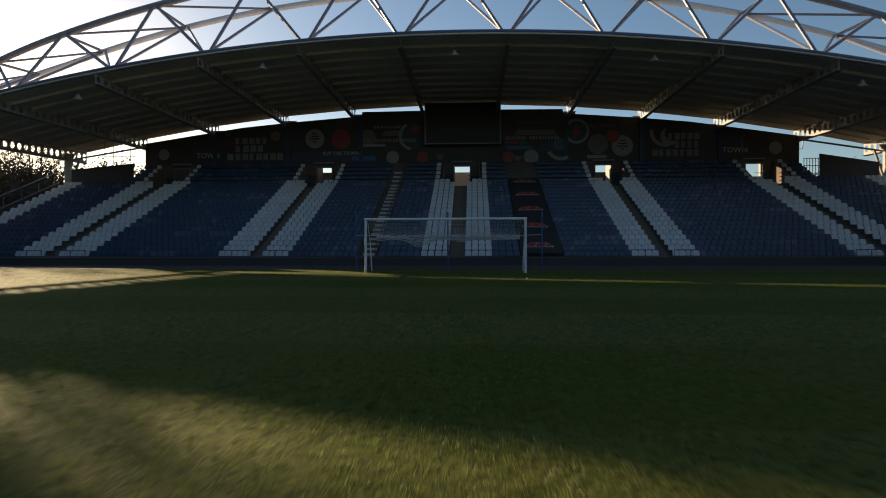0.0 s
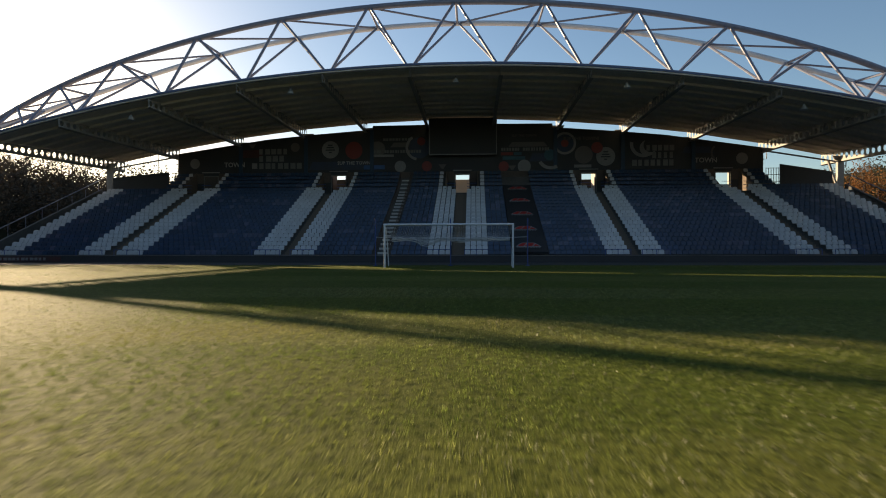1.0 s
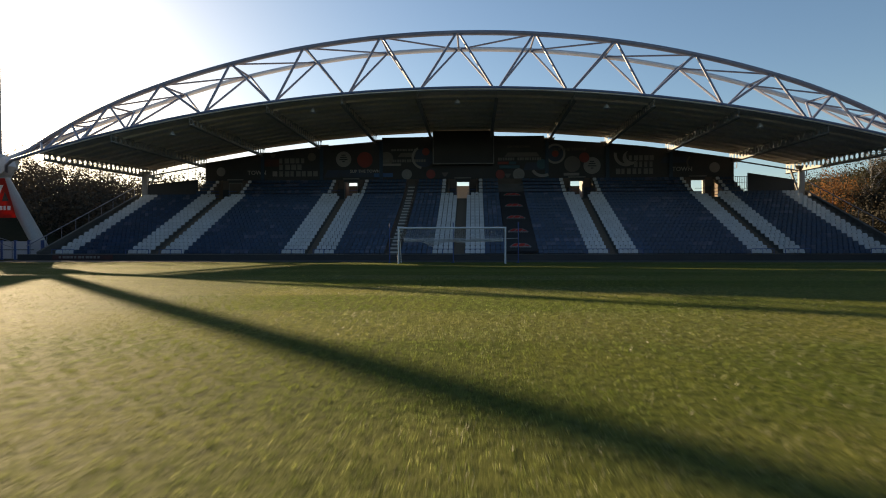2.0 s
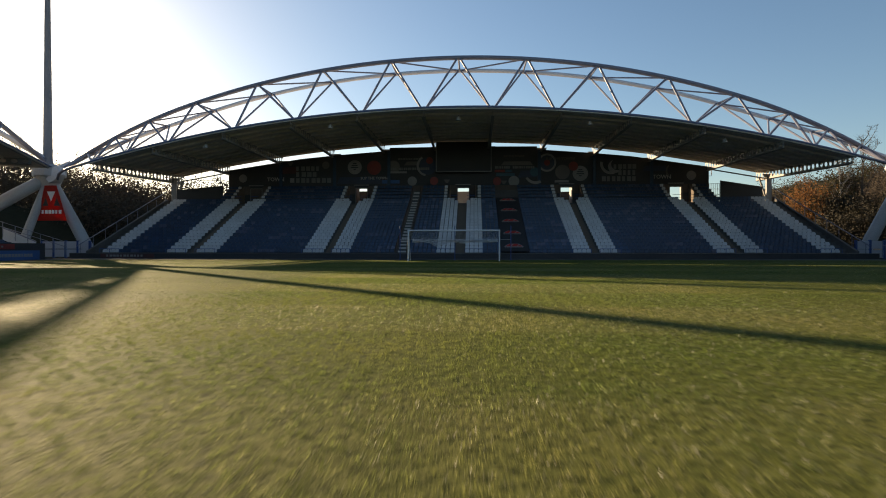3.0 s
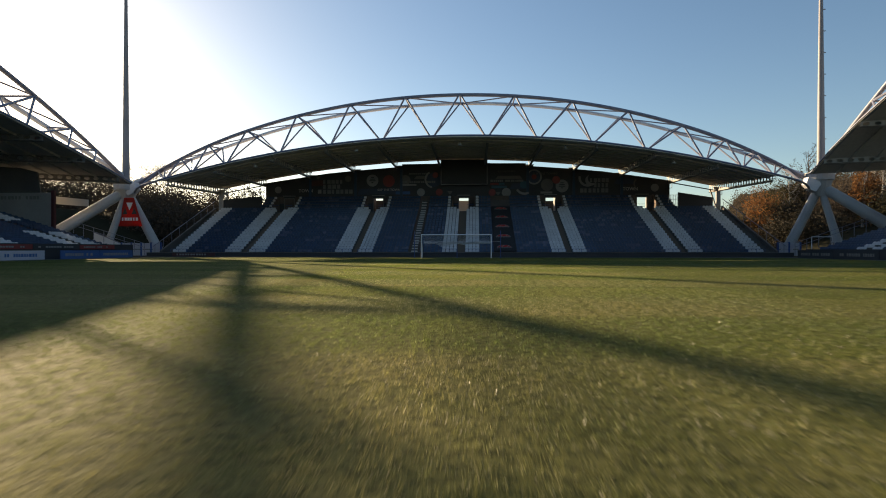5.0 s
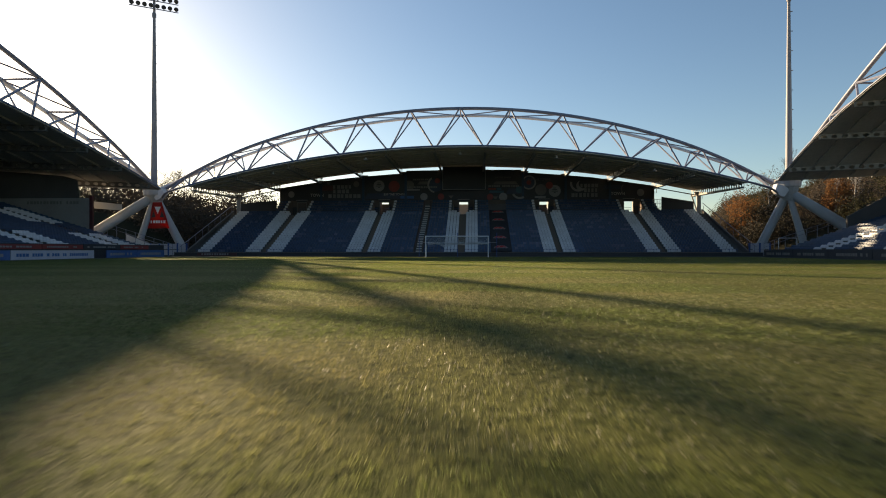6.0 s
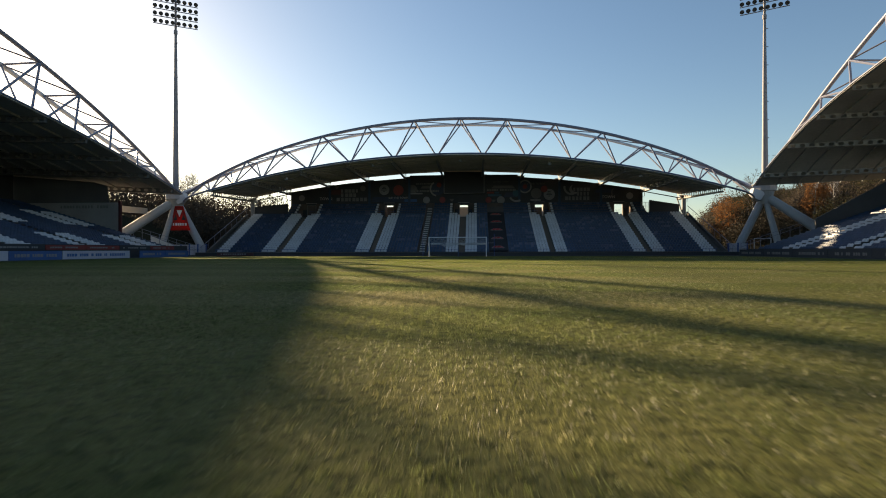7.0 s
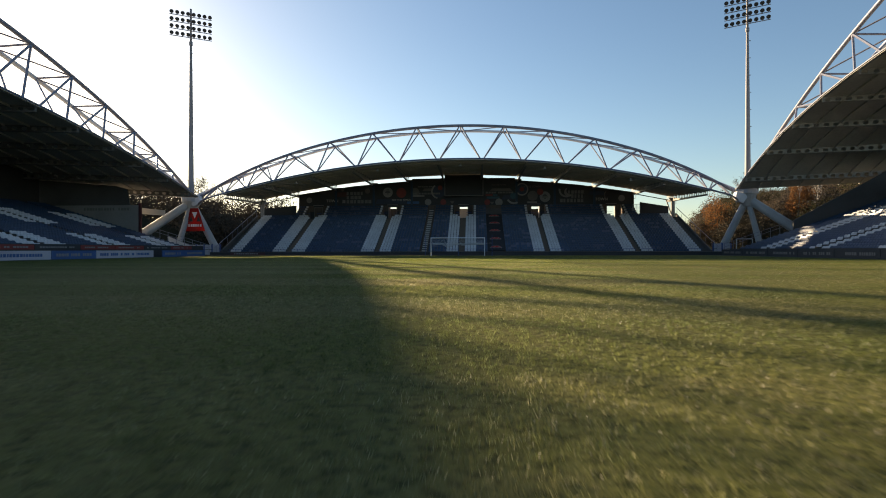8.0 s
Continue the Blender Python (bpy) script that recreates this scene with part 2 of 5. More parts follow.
def turf_material():
    m = bpy.data.materials.new("turf")
    m.use_nodes = True
    n, l = m.node_tree.nodes, m.node_tree.links
    b = n["Principled BSDF"]
    b.inputs["Roughness"].default_value = 0.8
    b.inputs["Specular IOR Level"].default_value = 0.045
    co = n.new("ShaderNodeTexCoord")
    sep = n.new("ShaderNodeSeparateXYZ")
    l.new(co.outputs["Object"], sep.inputs[0])
    # mown bands across the pitch
    wave = n.new("ShaderNodeMath")
    wave.operation = "MULTIPLY_ADD"
    wave.inputs[1].default_value, wave.inputs[2].default_value = math.pi / BAND, -math.pi / BAND * BAND_EDGE
    l.new(sep.outputs["Y"], wave.inputs[0])
    sine = n.new("ShaderNodeMath")
    sine.operation = "SINE"
    l.new(wave.outputs[0], sine.inputs[0])
    band = n.new("ShaderNodeMapRange")
    band.interpolation_type = "SMOOTHSTEP"
    band.inputs["From Min"].default_value, band.inputs["From Max"].default_value = -0.25, 0.25
    l.new(sine.outputs[0], band.inputs["Value"])
    base = n.new("ShaderNodeMix")
    base.data_type = "RGBA"
    base.inputs[6].default_value, base.inputs[7].default_value = (0.084, 0.108, 0.023, 1), (0.132, 0.141, 0.040, 1)
    l.new(band.outputs[0], base.inputs[0])
    out = base.outputs[2]
    for scale, low, high, tone in ((0.25, 0.35, 0.7, (0.150, 0.132, 0.058, 1)), (2.2, 0.42, 0.75, (0.074, 0.086, 0.018, 1)), (11.0, 0.46, 0.66, (0.020, 0.028, 0.009, 1)), (60.0, 0.5, 0.75, (0.20, 0.19, 0.09, 1))):
        t, r, mx = n.new("ShaderNodeTexNoise"), n.new("ShaderNodeMapRange"), n.new("ShaderNodeMix")
        t.inputs["Scale"].default_value, t.inputs["Detail"].default_value = scale, 5
        l.new(co.outputs["Object"], t.inputs["Vector"])
        r.inputs["From Min"].default_value, r.inputs["From Max"].default_value, r.inputs["To Max"].default_value = low, high, 0.75
        l.new(t.outputs["Fac"], r.inputs["Value"])
        mx.data_type = "RGBA"
        mx.inputs[7].default_value = tone
        l.new(r.outputs[0], mx.inputs[0])
        l.new(out, mx.inputs[6])
        out = mx.outputs[2]
    # a dark wheel seam along one band's edge
    off, wide = n.new("ShaderNodeMath"), n.new("ShaderNodeMath")
    off.operation, wide.operation = "ADD", "ABSOLUTE"
    off.inputs[1].default_value = -BAND_EDGE
    l.new(sep.outputs["Y"], off.inputs[0])
    l.new(off.outputs[0], wide.inputs[0])
    seam, dark = n.new("ShaderNodeMapRange"), n.new("ShaderNodeMix")
    seam.inputs["From Min"].default_value, seam.inputs["From Max"].default_value = 0.03, 0.10
    seam.inputs["To Min"].default_value, seam.inputs["To Max"].default_value = 0.75, 0.0
    l.new(wide.outputs[0], seam.inputs["Value"])
    dark.data_type = "RGBA"
    dark.inputs[7].default_value = (0.03, 0.04, 0.012, 1)
    l.new(seam.outputs[0], dark.inputs[0])
    l.new(lusher(n, l, sep.outputs["Y"], out), dark.inputs[6])
    l.new(dark.outputs[2], b.inputs["Base Color"])
    push = None
    for scale, depth, detail in ((7.0, 0.028, 4), (26.0, 0.03, 5), (90.0, 0.014, 3)):
        t = n.new("ShaderNodeTexNoise")
        t.inputs["Scale"].default_value, t.inputs["Detail"].default_value = scale, detail
        l.new(co.outputs["Object"], t.inputs["Vector"])
        bp = n.new("ShaderNodeBump")
        bp.inputs["Strength"].default_value, bp.inputs["Distance"].default_value = 0.8, depth
        l.new(t.outputs["Fac"], bp.inputs["Height"])
        if push:
            l.new(push, bp.inputs["Normal"])
        push = bp.outputs[0]
    l.new(push, b.inputs["Normal"])
    return m


turf = turf_material()
asphalt = material("asphalt", (0.06, 0.06, 0.06), 0.9, 0.0, (0.045, 0.045, 0.045), 3, 25, 0.3)
earth = material("earth", (0.032, 0.030, 0.018), 1.0, 0.0, (0.022, 0.022, 0.012), 6, 2, 0.4)
earth.node_tree.nodes["Principled BSDF"].inputs["Specular IOR Level"].default_value = 0.05


# ---- mesh helpers ----
class Shape:
    """Collects corners and faces for one mesh."""

    def __init__(self):
        self.v, self.f = [], []

    def add(self, verts, faces):
        k = len(self.v)
        self.v += [tuple(p) for p in verts]
        self.f += [tuple(i + k for i in f) for f in faces]
        return self

    def box(self, x0, x1, y0, y1, z0, z1):
        return self.add([(x, y, z) for z in (z0, z1) for y in (y0, y1) for x in (x0, x1)],
                        [(0, 2, 3, 1), (4, 5, 7, 6), (0, 1, 5, 4), (2, 6, 7, 3), (0, 4, 6, 2), (1, 3, 7, 5)])

    def prism(self, outline, way):
        """A flat outline (3D corners) pushed along way."""
        a = [Vector(p) for p in outline]
        n = len(a)
        return self.add(a + [p + Vector(way) for p in a], [tuple(range(n)), tuple(range(2 * n - 1, n - 1, -1))] + [((i + 1) % n, i, n + i, n + (i + 1) % n) for i in range(n)])

    def tube(self, points, radius, n=8):
        """A round bar through the points; radius a number or one a point."""
        p = [Vector(q) for q in points]
        radii = radius if isinstance(radius, (list, tuple)) else [radius] * len(p)
        verts, faces = [], []
        for i, q in enumerate(p):
            way = (p[min(i + 1, len(p) - 1)] - p[max(i - 1, 0)]).normalized()
            side = way.cross(Vector((0, 0, 1)) if abs(way.z) < 0.9 else Vector((1, 0, 0))).normalized()
            up = side.cross(way)
            verts += [q + radii[i] * (math.cos(2 * math.pi * k / n) * side + math.sin(2 * math.pi * k / n) * up) for k in range(n)]
        for i in range(len(p) - 1):
            faces += [(i * n + k, i * n + (k + 1) % n, (i + 1) * n + (k + 1) % n, (i + 1) * n + k) for k in range(n)]
        faces += [tuple(range(n))[::-1], tuple(range((len(p) - 1) * n, len(p) * n))]
        return self.add(verts, faces)

    def beam(self, a, b, wide, deep):
        """A squared bar from a to b."""
        a, b = Vector(a), Vector(b)
        way = (b - a).normalized()
        side = way.cross(Vector((0, 0, 1)) if abs(way.z) < 0.95 else Vector((0, 1, 0))).normalized() * wide / 2
        up = side.cross(way).normalized() * deep / 2
        ring = [side + up, -side + up, -side - up, side - up]
        return self.add([a + r for r in ring] + [b + r for r in ring], [(0, 1, 2, 3), (7, 6, 5, 4)] + [((i + 1) % 4, i, 4 + i, 4 + (i + 1) % 4) for i in range(4)])

    def mesh(self, name, mat, smooth=False):
        me = bpy.data.meshes.new(name)
        me.from_pydata(self.v, [], self.f)
        bm = bmesh.new()
        bm.from_mesh(me)
        bmesh.ops.recalc_face_normals(bm, faces=bm.faces)
        bm.to_mesh(me)
        bm.free()
        me.materials.append(mat)
        if smooth:
            me.polygons.foreach_set("use_smooth", [True] * len(me.polygons))
            me.set_sharp_from_angle(angle=radians(40))
        return me


def part(name, shape, mat, parent=None, label="", smooth=False):
    ob = new(name, shape if isinstance(shape, bpy.types.Mesh) else shape.mesh(name, mat, smooth))
    ob.parent = parent
    if label:
        tagged(ob, label)
    return ob


def thing(name, label, category, group="", kind="", at=(0, 0, 0)):
    ob = new(name)
    ob.location = at
    ob.empty_display_size = 0.3
    return tagged(ob, label, category, group, kind)


def structure(name, shape, mat, label, category, smooth=False):
    return tagged(part(name, shape, mat, None, "", smooth), label, category, "", "structure")


def disc(shape, x, y, z, r, thick=0.02, n=24, squash=1.0):
    """A round plate that faces -y."""
    return shape.prism([(x + r * math.cos(2 * math.pi * k / n), y, z + squash * r * math.sin(2 * math.pi * k / n)) for k in range(n)], (0, -thick, 0))


# ---- ground ----
structure("ground", Shape().add([(-2500, -2500, -0.03), (2500, -2500, -0.03), (2500, 2500, -0.03), (-2500, 2500, -0.03)], [(0, 1, 2, 3)]), earth, "dark earthy ground round the stadium", "ground")
structure("track", Shape().add([(-40, -118, -0.012), (40, -118, -0.012), (40, 14, -0.012), (-40, 14, -0.012)], [(0, 1, 2, 3)]), asphalt, "dark asphalt track round the football pitch", "track")
pitch_shape = Shape()
for i in range(30):
    for j in range(50):
        x, y = -36 + 72 * i / 30, -112 + 116.0 * j / 50
        pitch_shape.add([(x, y, 0), (x + 2.4, y, 0), (x + 2.4, y + 2.32, 0), (x, y + 2.32, 0)], [(0, 1, 2, 3)])
structure("pitch", pitch_shape, turf, "short mown football turf with pale mowing bands", "pitch")

# ---- south stand ----
AX = 0.2
ROW, RISE, ROWS_LOW = 0.747, 0.355, 19
Y0, Z0 = 10.7, 0.62


def row_place(i):
    """The seats' line and height in row i."""
    if i < ROWS_LOW:
        return Y0 + ROW * i, Z0 + RISE * i
    return Y0 + ROW * 18 + 0.72 * (i - 18), Z0 + RISE * 18 + 0.48 * (i - 18)


AISLES = [(-28.1, -27.1), (-13.7, -12.85), (-0.28, 0.76), (13.3, 14.15), (27.2, 28.15)]
STAIR = (-6.45, -5.0)
BANNER = (4.4, 7.25)
WHITE = [(-37.3, -35.2), (-30.25, -28.1), (-27.1, -25.0), (-15.9, -13.7), (-12.85, -10.95), (-2.2, -0.28), (0.76, 2.55), (11.4, 13.3), (14.15, 16.2), (25.35, 27.2), (28.15, 30.2), (35.2, 37.2)]
VOMITORIES = [(a + b) / 2 for a, b in AISLES]
VW = 1.75      # half a vomitory's width
WALL_Y = 27.6

terrace = structure("terrace", Shape().box(-38.2, 38.5, Y0 - 0.35, Y0 + ROW - 0.348, -0.02, Z0 - 0.37), concrete_dark, "stepped dark concrete seating terrace", "terrace")
for i in range(1, ROWS_LOW + 4):
    y, z = row_place(i)
    y1 = row_place(i + 1)[0]
    if i < ROWS_LOW:
        spans = [(-38.2, 38.5)]
    else:
        edges = [-31.3] + [e for c in VOMITORIES for e in (c - VW, c + VW)] + [31.8]
        spans = list(zip(edges[::2], edges[1::2]))
    for a, b in spans:
        part("terrace_step", Shape().box(a, b, y - 0.35, WALL_Y if i >= ROWS_LOW else y1 - 0.348, -0.02 if i < 3 else z - 1.2, z - 0.37), concrete_dark, terrace)

# seats: a tipped-up pan under a curved back
def seat_shape():
    s = Shape()
    w = 0.208
    out = [(-w, 0.02), (w, 0.02), (w, 0.26), (w * 0.88, 0.325), (w * 0.45, 0.35), (-w * 0.45, 0.35), (-w * 0.88, 0.325), (-w, 0.26)]
    bend = lambda x, z: 0.07 * z / 0.32 - 0.9 * x * x
    s.add([(x, bend(x, z), z) for x, z in out] + [(x * 0.97, bend(x, z) + 0.03, z) for x, z in out], [tuple(range(8))] + [(k, 8 + k, 8 + (k + 1) % 8, (k + 1) % 8) for k in range(8)])
    pan = [(-w * 0.95, 0.0), (w * 0.95, 0.0), (w * 0.9, 0.20), (w * 0.6, 0.235), (-w * 0.6, 0.235), (-w * 0.9, 0.20)]
    s.add([(x, -0.10 + 0.15 * z, z) for x, z in pan] + [(x, -0.04 + 0.15 * z, z) for x, z in pan], [tuple(range(6))] + [(k, 6 + k, 6 + (k + 1) % 6, (k + 1) % 6) for k in range(6)])
    return s


SEAT = seat_shape()
SEAT_V, SEAT_F = np.array(SEAT.v), SEAT.f
seat_mesh = {"white": SEAT.mesh("seat_white", seat_white), "blue": SEAT.mesh("seat_blue", seat_blue), "faded": SEAT.mesh("seat_faded", seat_faded)}


def joined_seats(places, turn):
    """Many seats in one shape; turn 0: facing -y, 90: facing +x, -90: facing -x."""
    s = Shape()
    c, n = math.cos(radians(turn)), math.sin(radians(turn))
    base = SEAT_V @ np.array([[c, n, 0], [-n, c, 0], [0, 0, 1]])
    for p in places:
        s.add(base + np.array(p), SEAT_F)
    return s


def raw_mesh(name, s, mat):
    me = bpy.data.meshes.new(name)
    me.from_pydata(s.v, [], s.f)
    me.materials.append(mat)
    return me


far, near = {"white": [], "blue": [], "faded": []}, []
rnd = random.Random(4)
for i in range(ROWS_LOW + 4):
    y, z = row_place(i)
    x = -37.0
    spans = [(-37.2, AISLES[0][0])] + [(AISLES[k][1], AISLES[k + 1][0]) for k in range(4)] + [(AISLES[4][1], 37.2)]
    spans = [q for a, b in spans for q in ([(a, STAIR[0]), (STAIR[1], b)] if a < STAIR[0] < b else [(a, BANNER[0]), (BANNER[1], b)] if a < BANNER[0] < b else [(a, b)])]
    for a, b in spans:
        n = int((b - a) / 0.432)
        for k in range(n):
            x = a + (b - a) * (k + 0.5) / n
            white = any(p + 0.10 <= x <= q - 0.10 for p, q in WHITE)
            if i >= ROWS_LOW:
                gap = min(abs(x - c) for c in VOMITORIES)
                if gap < VW + 0.18 or abs(x) > 31.2:
                    continue
                white = gap < VW + 0.5
            elif i == 18 and white and min(abs(x - c) for c in VOMITORIES) < 1.0:
                continue
            place = (x, y + rnd.uniform(-0.01, 0.01), z - 0.02)
            # streaks of paler seats imitate glints along the rows
            glinting = noise.noise(Vector((x * 0.22, i * 1.9, 2.0))) + rnd.uniform(-0.42, 0.42) > 0.42
            tone = "white" if white else "faded" if glinting else "blue"
            if i < 4 and -9.5 < x < 17:
                near.append((place, tone))
            else:
                far[tone].append(place)
for (place, tone) in near:
    ob = new("seat", seat_mesh[tone])
    ob.location = place
    tagged(ob, {"white": "white", "blue": "blue", "faded": "faded pale blue"}[tone] + " plastic tip-up stadium seat, folded", "seat", "front rows of seats")
for tone, mat in (("white", seat_white), ("blue", seat_blue), ("faded", seat_faded)):
    tagged(new("seats", raw_mesh("seats", joined_seats(far[tone], 0), mat)), "rows of " + tone.replace("faded", "faded pale blue") + " plastic tip-up stadium seats", "seats", "", "stuff")

# aisles: paired low steps
step_mesh = {}
def aisle(a, b, mat, rows, label, single=False):
    t = thing("aisle_stair", label, "stair", "aisle stairs", "", (0, 0, 0))
    key = (round(b - a, 2), mat.name)
    if key not in step_mesh:
        step_mesh[key] = Shape().box(-(b - a) / 2 + 0.03, (b - a) / 2 - 0.03, 0, ROW * 0.42 if single else ROW / 2 + 0.02, 0, 0.16 if single else RISE / 2).mesh("step", mat)
    for i in range(rows):
        y, z = row_place(i)
        for dy, dz in (((-0.30, -0.366),) if single else ((-0.36, -0.366 - RISE / 2), (ROW / 2 - 0.36, -0.366))):
            o = part("step", step_mesh[key], mat, t)
            o.location = ((a + b) / 2, y + dy, z + dz)
    return t


for a, b in AISLES:
    aisle(a, b, aisle_brown, 18, "brown-grey concrete aisle steps between white seats")
stair = aisle(STAIR[0] + 0.3, STAIR[1] - 0.3, concrete_pale, 22, "pale narrow stair between railings in blue seating", True)
for x in (STAIR[0] + 0.2, STAIR[1] - 0.2):
    rail = Shape()
    for i in range(0, 22):
        y, z = row_place(i)
        rail.tube([(x, y, z - 0.4), (x, y, z + 0.6)], 0.025, 5)
    rail.tube([(x, row_place(i)[0], row_place(i)[1] + 0.6) for i in range(22)], 0.03, 5)
    part("railing", rail, material("rail_brown", (0.13, 0.075, 0.05), 0.6), stair, "brown metal railing")

# tarpaulin with five red emblems over a strip of seats
tarp = thing("banner_cover", "black tarpaulin with five red emblems covering seats", "banner")
slope = Vector((0, ROW, RISE)).normalized()
rise_way = Vector((0, -RISE, ROW)).normalized()
s = Shape()
lo, hi = Vector((0, Y0 - 0.1, Z0 + 0.15)), Vector((0, Y0 + ROW * 18.4, Z0 + RISE * 18.4 + 0.25))
cuts = 24
grid = []
for j in range(cuts + 1):
    for k in range(9):
        f = k / 8
        p = lo.lerp(hi, j / cuts)
        grid.append((BANNER[0] + 0.05 + (BANNER[1] - BANNER[0] - 0.1) * f, p.y, p.z + 0.05 * math.sin(j * 2.1) * math.sin(k * 1.3)))
s.add(grid, [(j * 9 + k, j * 9 + k + 1, j * 9 + k + 10, j * 9 + k + 9) for j in range(cuts) for k in range(8)])
s.add([(p[0], p[1], p[2] - 0.12) for p in grid], [(j * 9 + k, j * 9 + k + 9, j * 9 + k + 10, j * 9 + k + 1) for j in range(cuts) for k in range(8)])
part("sheet", s, hoarding_black, tarp, "", True)
for k in range(5):
    c = lo.lerp(hi, 0.07 + 0.215 * k) + rise_way * 0.10
    mid = (BANNER[0] + BANNER[1]) / 2 - 0.10 + 0.02 * k
    def on(u, v, up=0.0):
        p = c + slope * v + rise_way * up
        return (mid + u, p.y, p.z)
    edge, red = Shape(), Shape()
    dome = [(-0.98, -0.36), (0.98, -0.36), (0.84, -0.08), (0.52, 0.36), (-0.46, 0.36), (-0.80, 0.0)]
    edge.prism([on(u, v) for u, v in dome], rise_way * 0.02)
    em = part("emblem", edge, hoarding_pale, tarp, "pale-edged red emblem")
    red.prism([on(u, v, 0.021) for u, v in [(-0.84, -0.29), (-0.40, -0.29), (-0.10, 0.29), (-0.42, 0.29), (-0.70, -0.02)]], rise_way * 0.012)
    red.prism([on(u, v, 0.021) for u, v in [(-0.30, -0.29), (0.26, -0.29), (0.50, 0.20), (0.42, 0.29), (0.02, 0.29)]], rise_way * 0.012)
    red.prism([on(u, v, 0.021) for u, v in [(0.36, -0.29), (0.86, -0.29), (0.74, -0.08), (0.58, 0.13)]], rise_way * 0.012)
    part("field", red, banner_red, em, "red field of the emblem")
    for q in range(9):
        part("letter_bar", Shape().prism([on(-0.92 + 0.21 * q, -0.58), on(-0.80 + 0.21 * q, -0.58), on(-0.80 + 0.21 * q, -0.46), on(-0.92 + 0.21 * q, -0.46)], rise_way * 0.012), hoarding_grey, tarp)

# front wall, its low guard rails and boards
structure("front_wall", Shape().box(-40.3, 40.4, 9.95, 10.34, -0.02, 0.50), hoarding_black, "low black wall along the foot of the stand", "wall")
structure("front_wall_cap", Shape().box(-40.3, 40.4, 9.90, 10.36, 0.502, 0.54), concrete, "thin grey coping on the low wall", "coping")
for a, b in WHITE:
    g = thing("guard_rail", "short blue tubular guard rail before white seats", "railing", "front guard rails")
    s = Shape()
    s.tube([(a, 10.33, 0.98), (b, 10.33, 0.98)], 0.025, 6)
    part("top_rail", s, paint_blue, g)
    for x in (a, (a + b) / 2, b):
        part("post", Shape().tube([(x, 10.33, 0.54), (x, 10.33, 0.98)], 0.025, 6), paint_blue, g)


bar_mesh = {}


def bar(w, h, mat, turn=0):
    """The mesh of one plain bar that stands for a letter: w along, h up, 12 mm thick."""
    key = (round(w, 3), round(h, 3), mat.name, turn)
    if key not in bar_mesh:
        q = Shape()
        if turn:
            q.box(-0.012, 0.0, 0, w, 0, h)
        else:
            q.box(0, w, -0.012, 0.0, 0, h)
        bar_mesh[key] = q.mesh("letter_bar", mat)
    return bar_mesh[key]


def bars(parent, x0, x1, y, z0, z1, n, mat, name="letter_bar", thick=0.012, seed=1):
    """Plain upright bars, in the place of a line of letters."""
    r = random.Random(seed)
    w = (x1 - x0) / n
    me = {k: bar(w * k, z1 - z0, mat) for k in (0.56, 0.68, 0.80)}
    for i in range(n):
        if r.random() < 0.08 and n > 8:
            continue
        o = part("letter_bar", me[r.choice((0.56, 0.68, 0.80, 0.80))], mat, parent)
        o.location = (x0 + w * (i + 0.1), y, z0)


board = thing("advertising_board", "dark red board with pale lettering on the low wall", "board")
part("panel", Shape().box(-36.9, -31.2, 9.86, 9.94, 0.06, 0.47), hoarding_maroon, board)
bars(board, -36.3, -31.9, 9.858, 0.16, 0.38, 12, hoarding_grey)

# back wall with printed boards, doorways cut through it
def wall_top(x):
    x = abs(x - AX)
    pts = [(0, 14.42), (9.7, 14.35), (9.71, 13.95), (16.4, 13.46), (21.6, 12.98), (31.6, 11.52)]
    for (a, p), (b, q) in zip(pts, pts[1:]):
        if x <= b:
            return p + (q - p) * (x - a) / (b - a)
    return pts[-1][1]


DOOR_W, DOOR_Z = 0.75, (6.62, 8.95)
wall = Shape()
cutsx = sorted({-31.3, 31.8, AX - 9.7, AX - 9.72, AX + 9.7, AX + 9.72, *[e for c in VOMITORIES[1:] for e in (c - DOOR_W, c + DOOR_W)], *[AX + s * q for s in (-1, 1) for q in (16.4, 21.6, 5.0)]})
for a, b in zip(cutsx, cutsx[1:]):
    z0 = 6.3
    if any(abs((a + b) / 2 - c) < DOOR_W for c in VOMITORIES[1:]):
        z0 = DOOR_Z[1]
    wall.prism([(a, WALL_Y, z0), (b, WALL_Y, z0), (b, WALL_Y, wall_top(b)), (a, WALL_Y, wall_top(a))], (0, 0.25, 0))
wall_south = structure("wall_south", wall, hoarding_black, "tall black hoarding wall behind the seats", "wall")

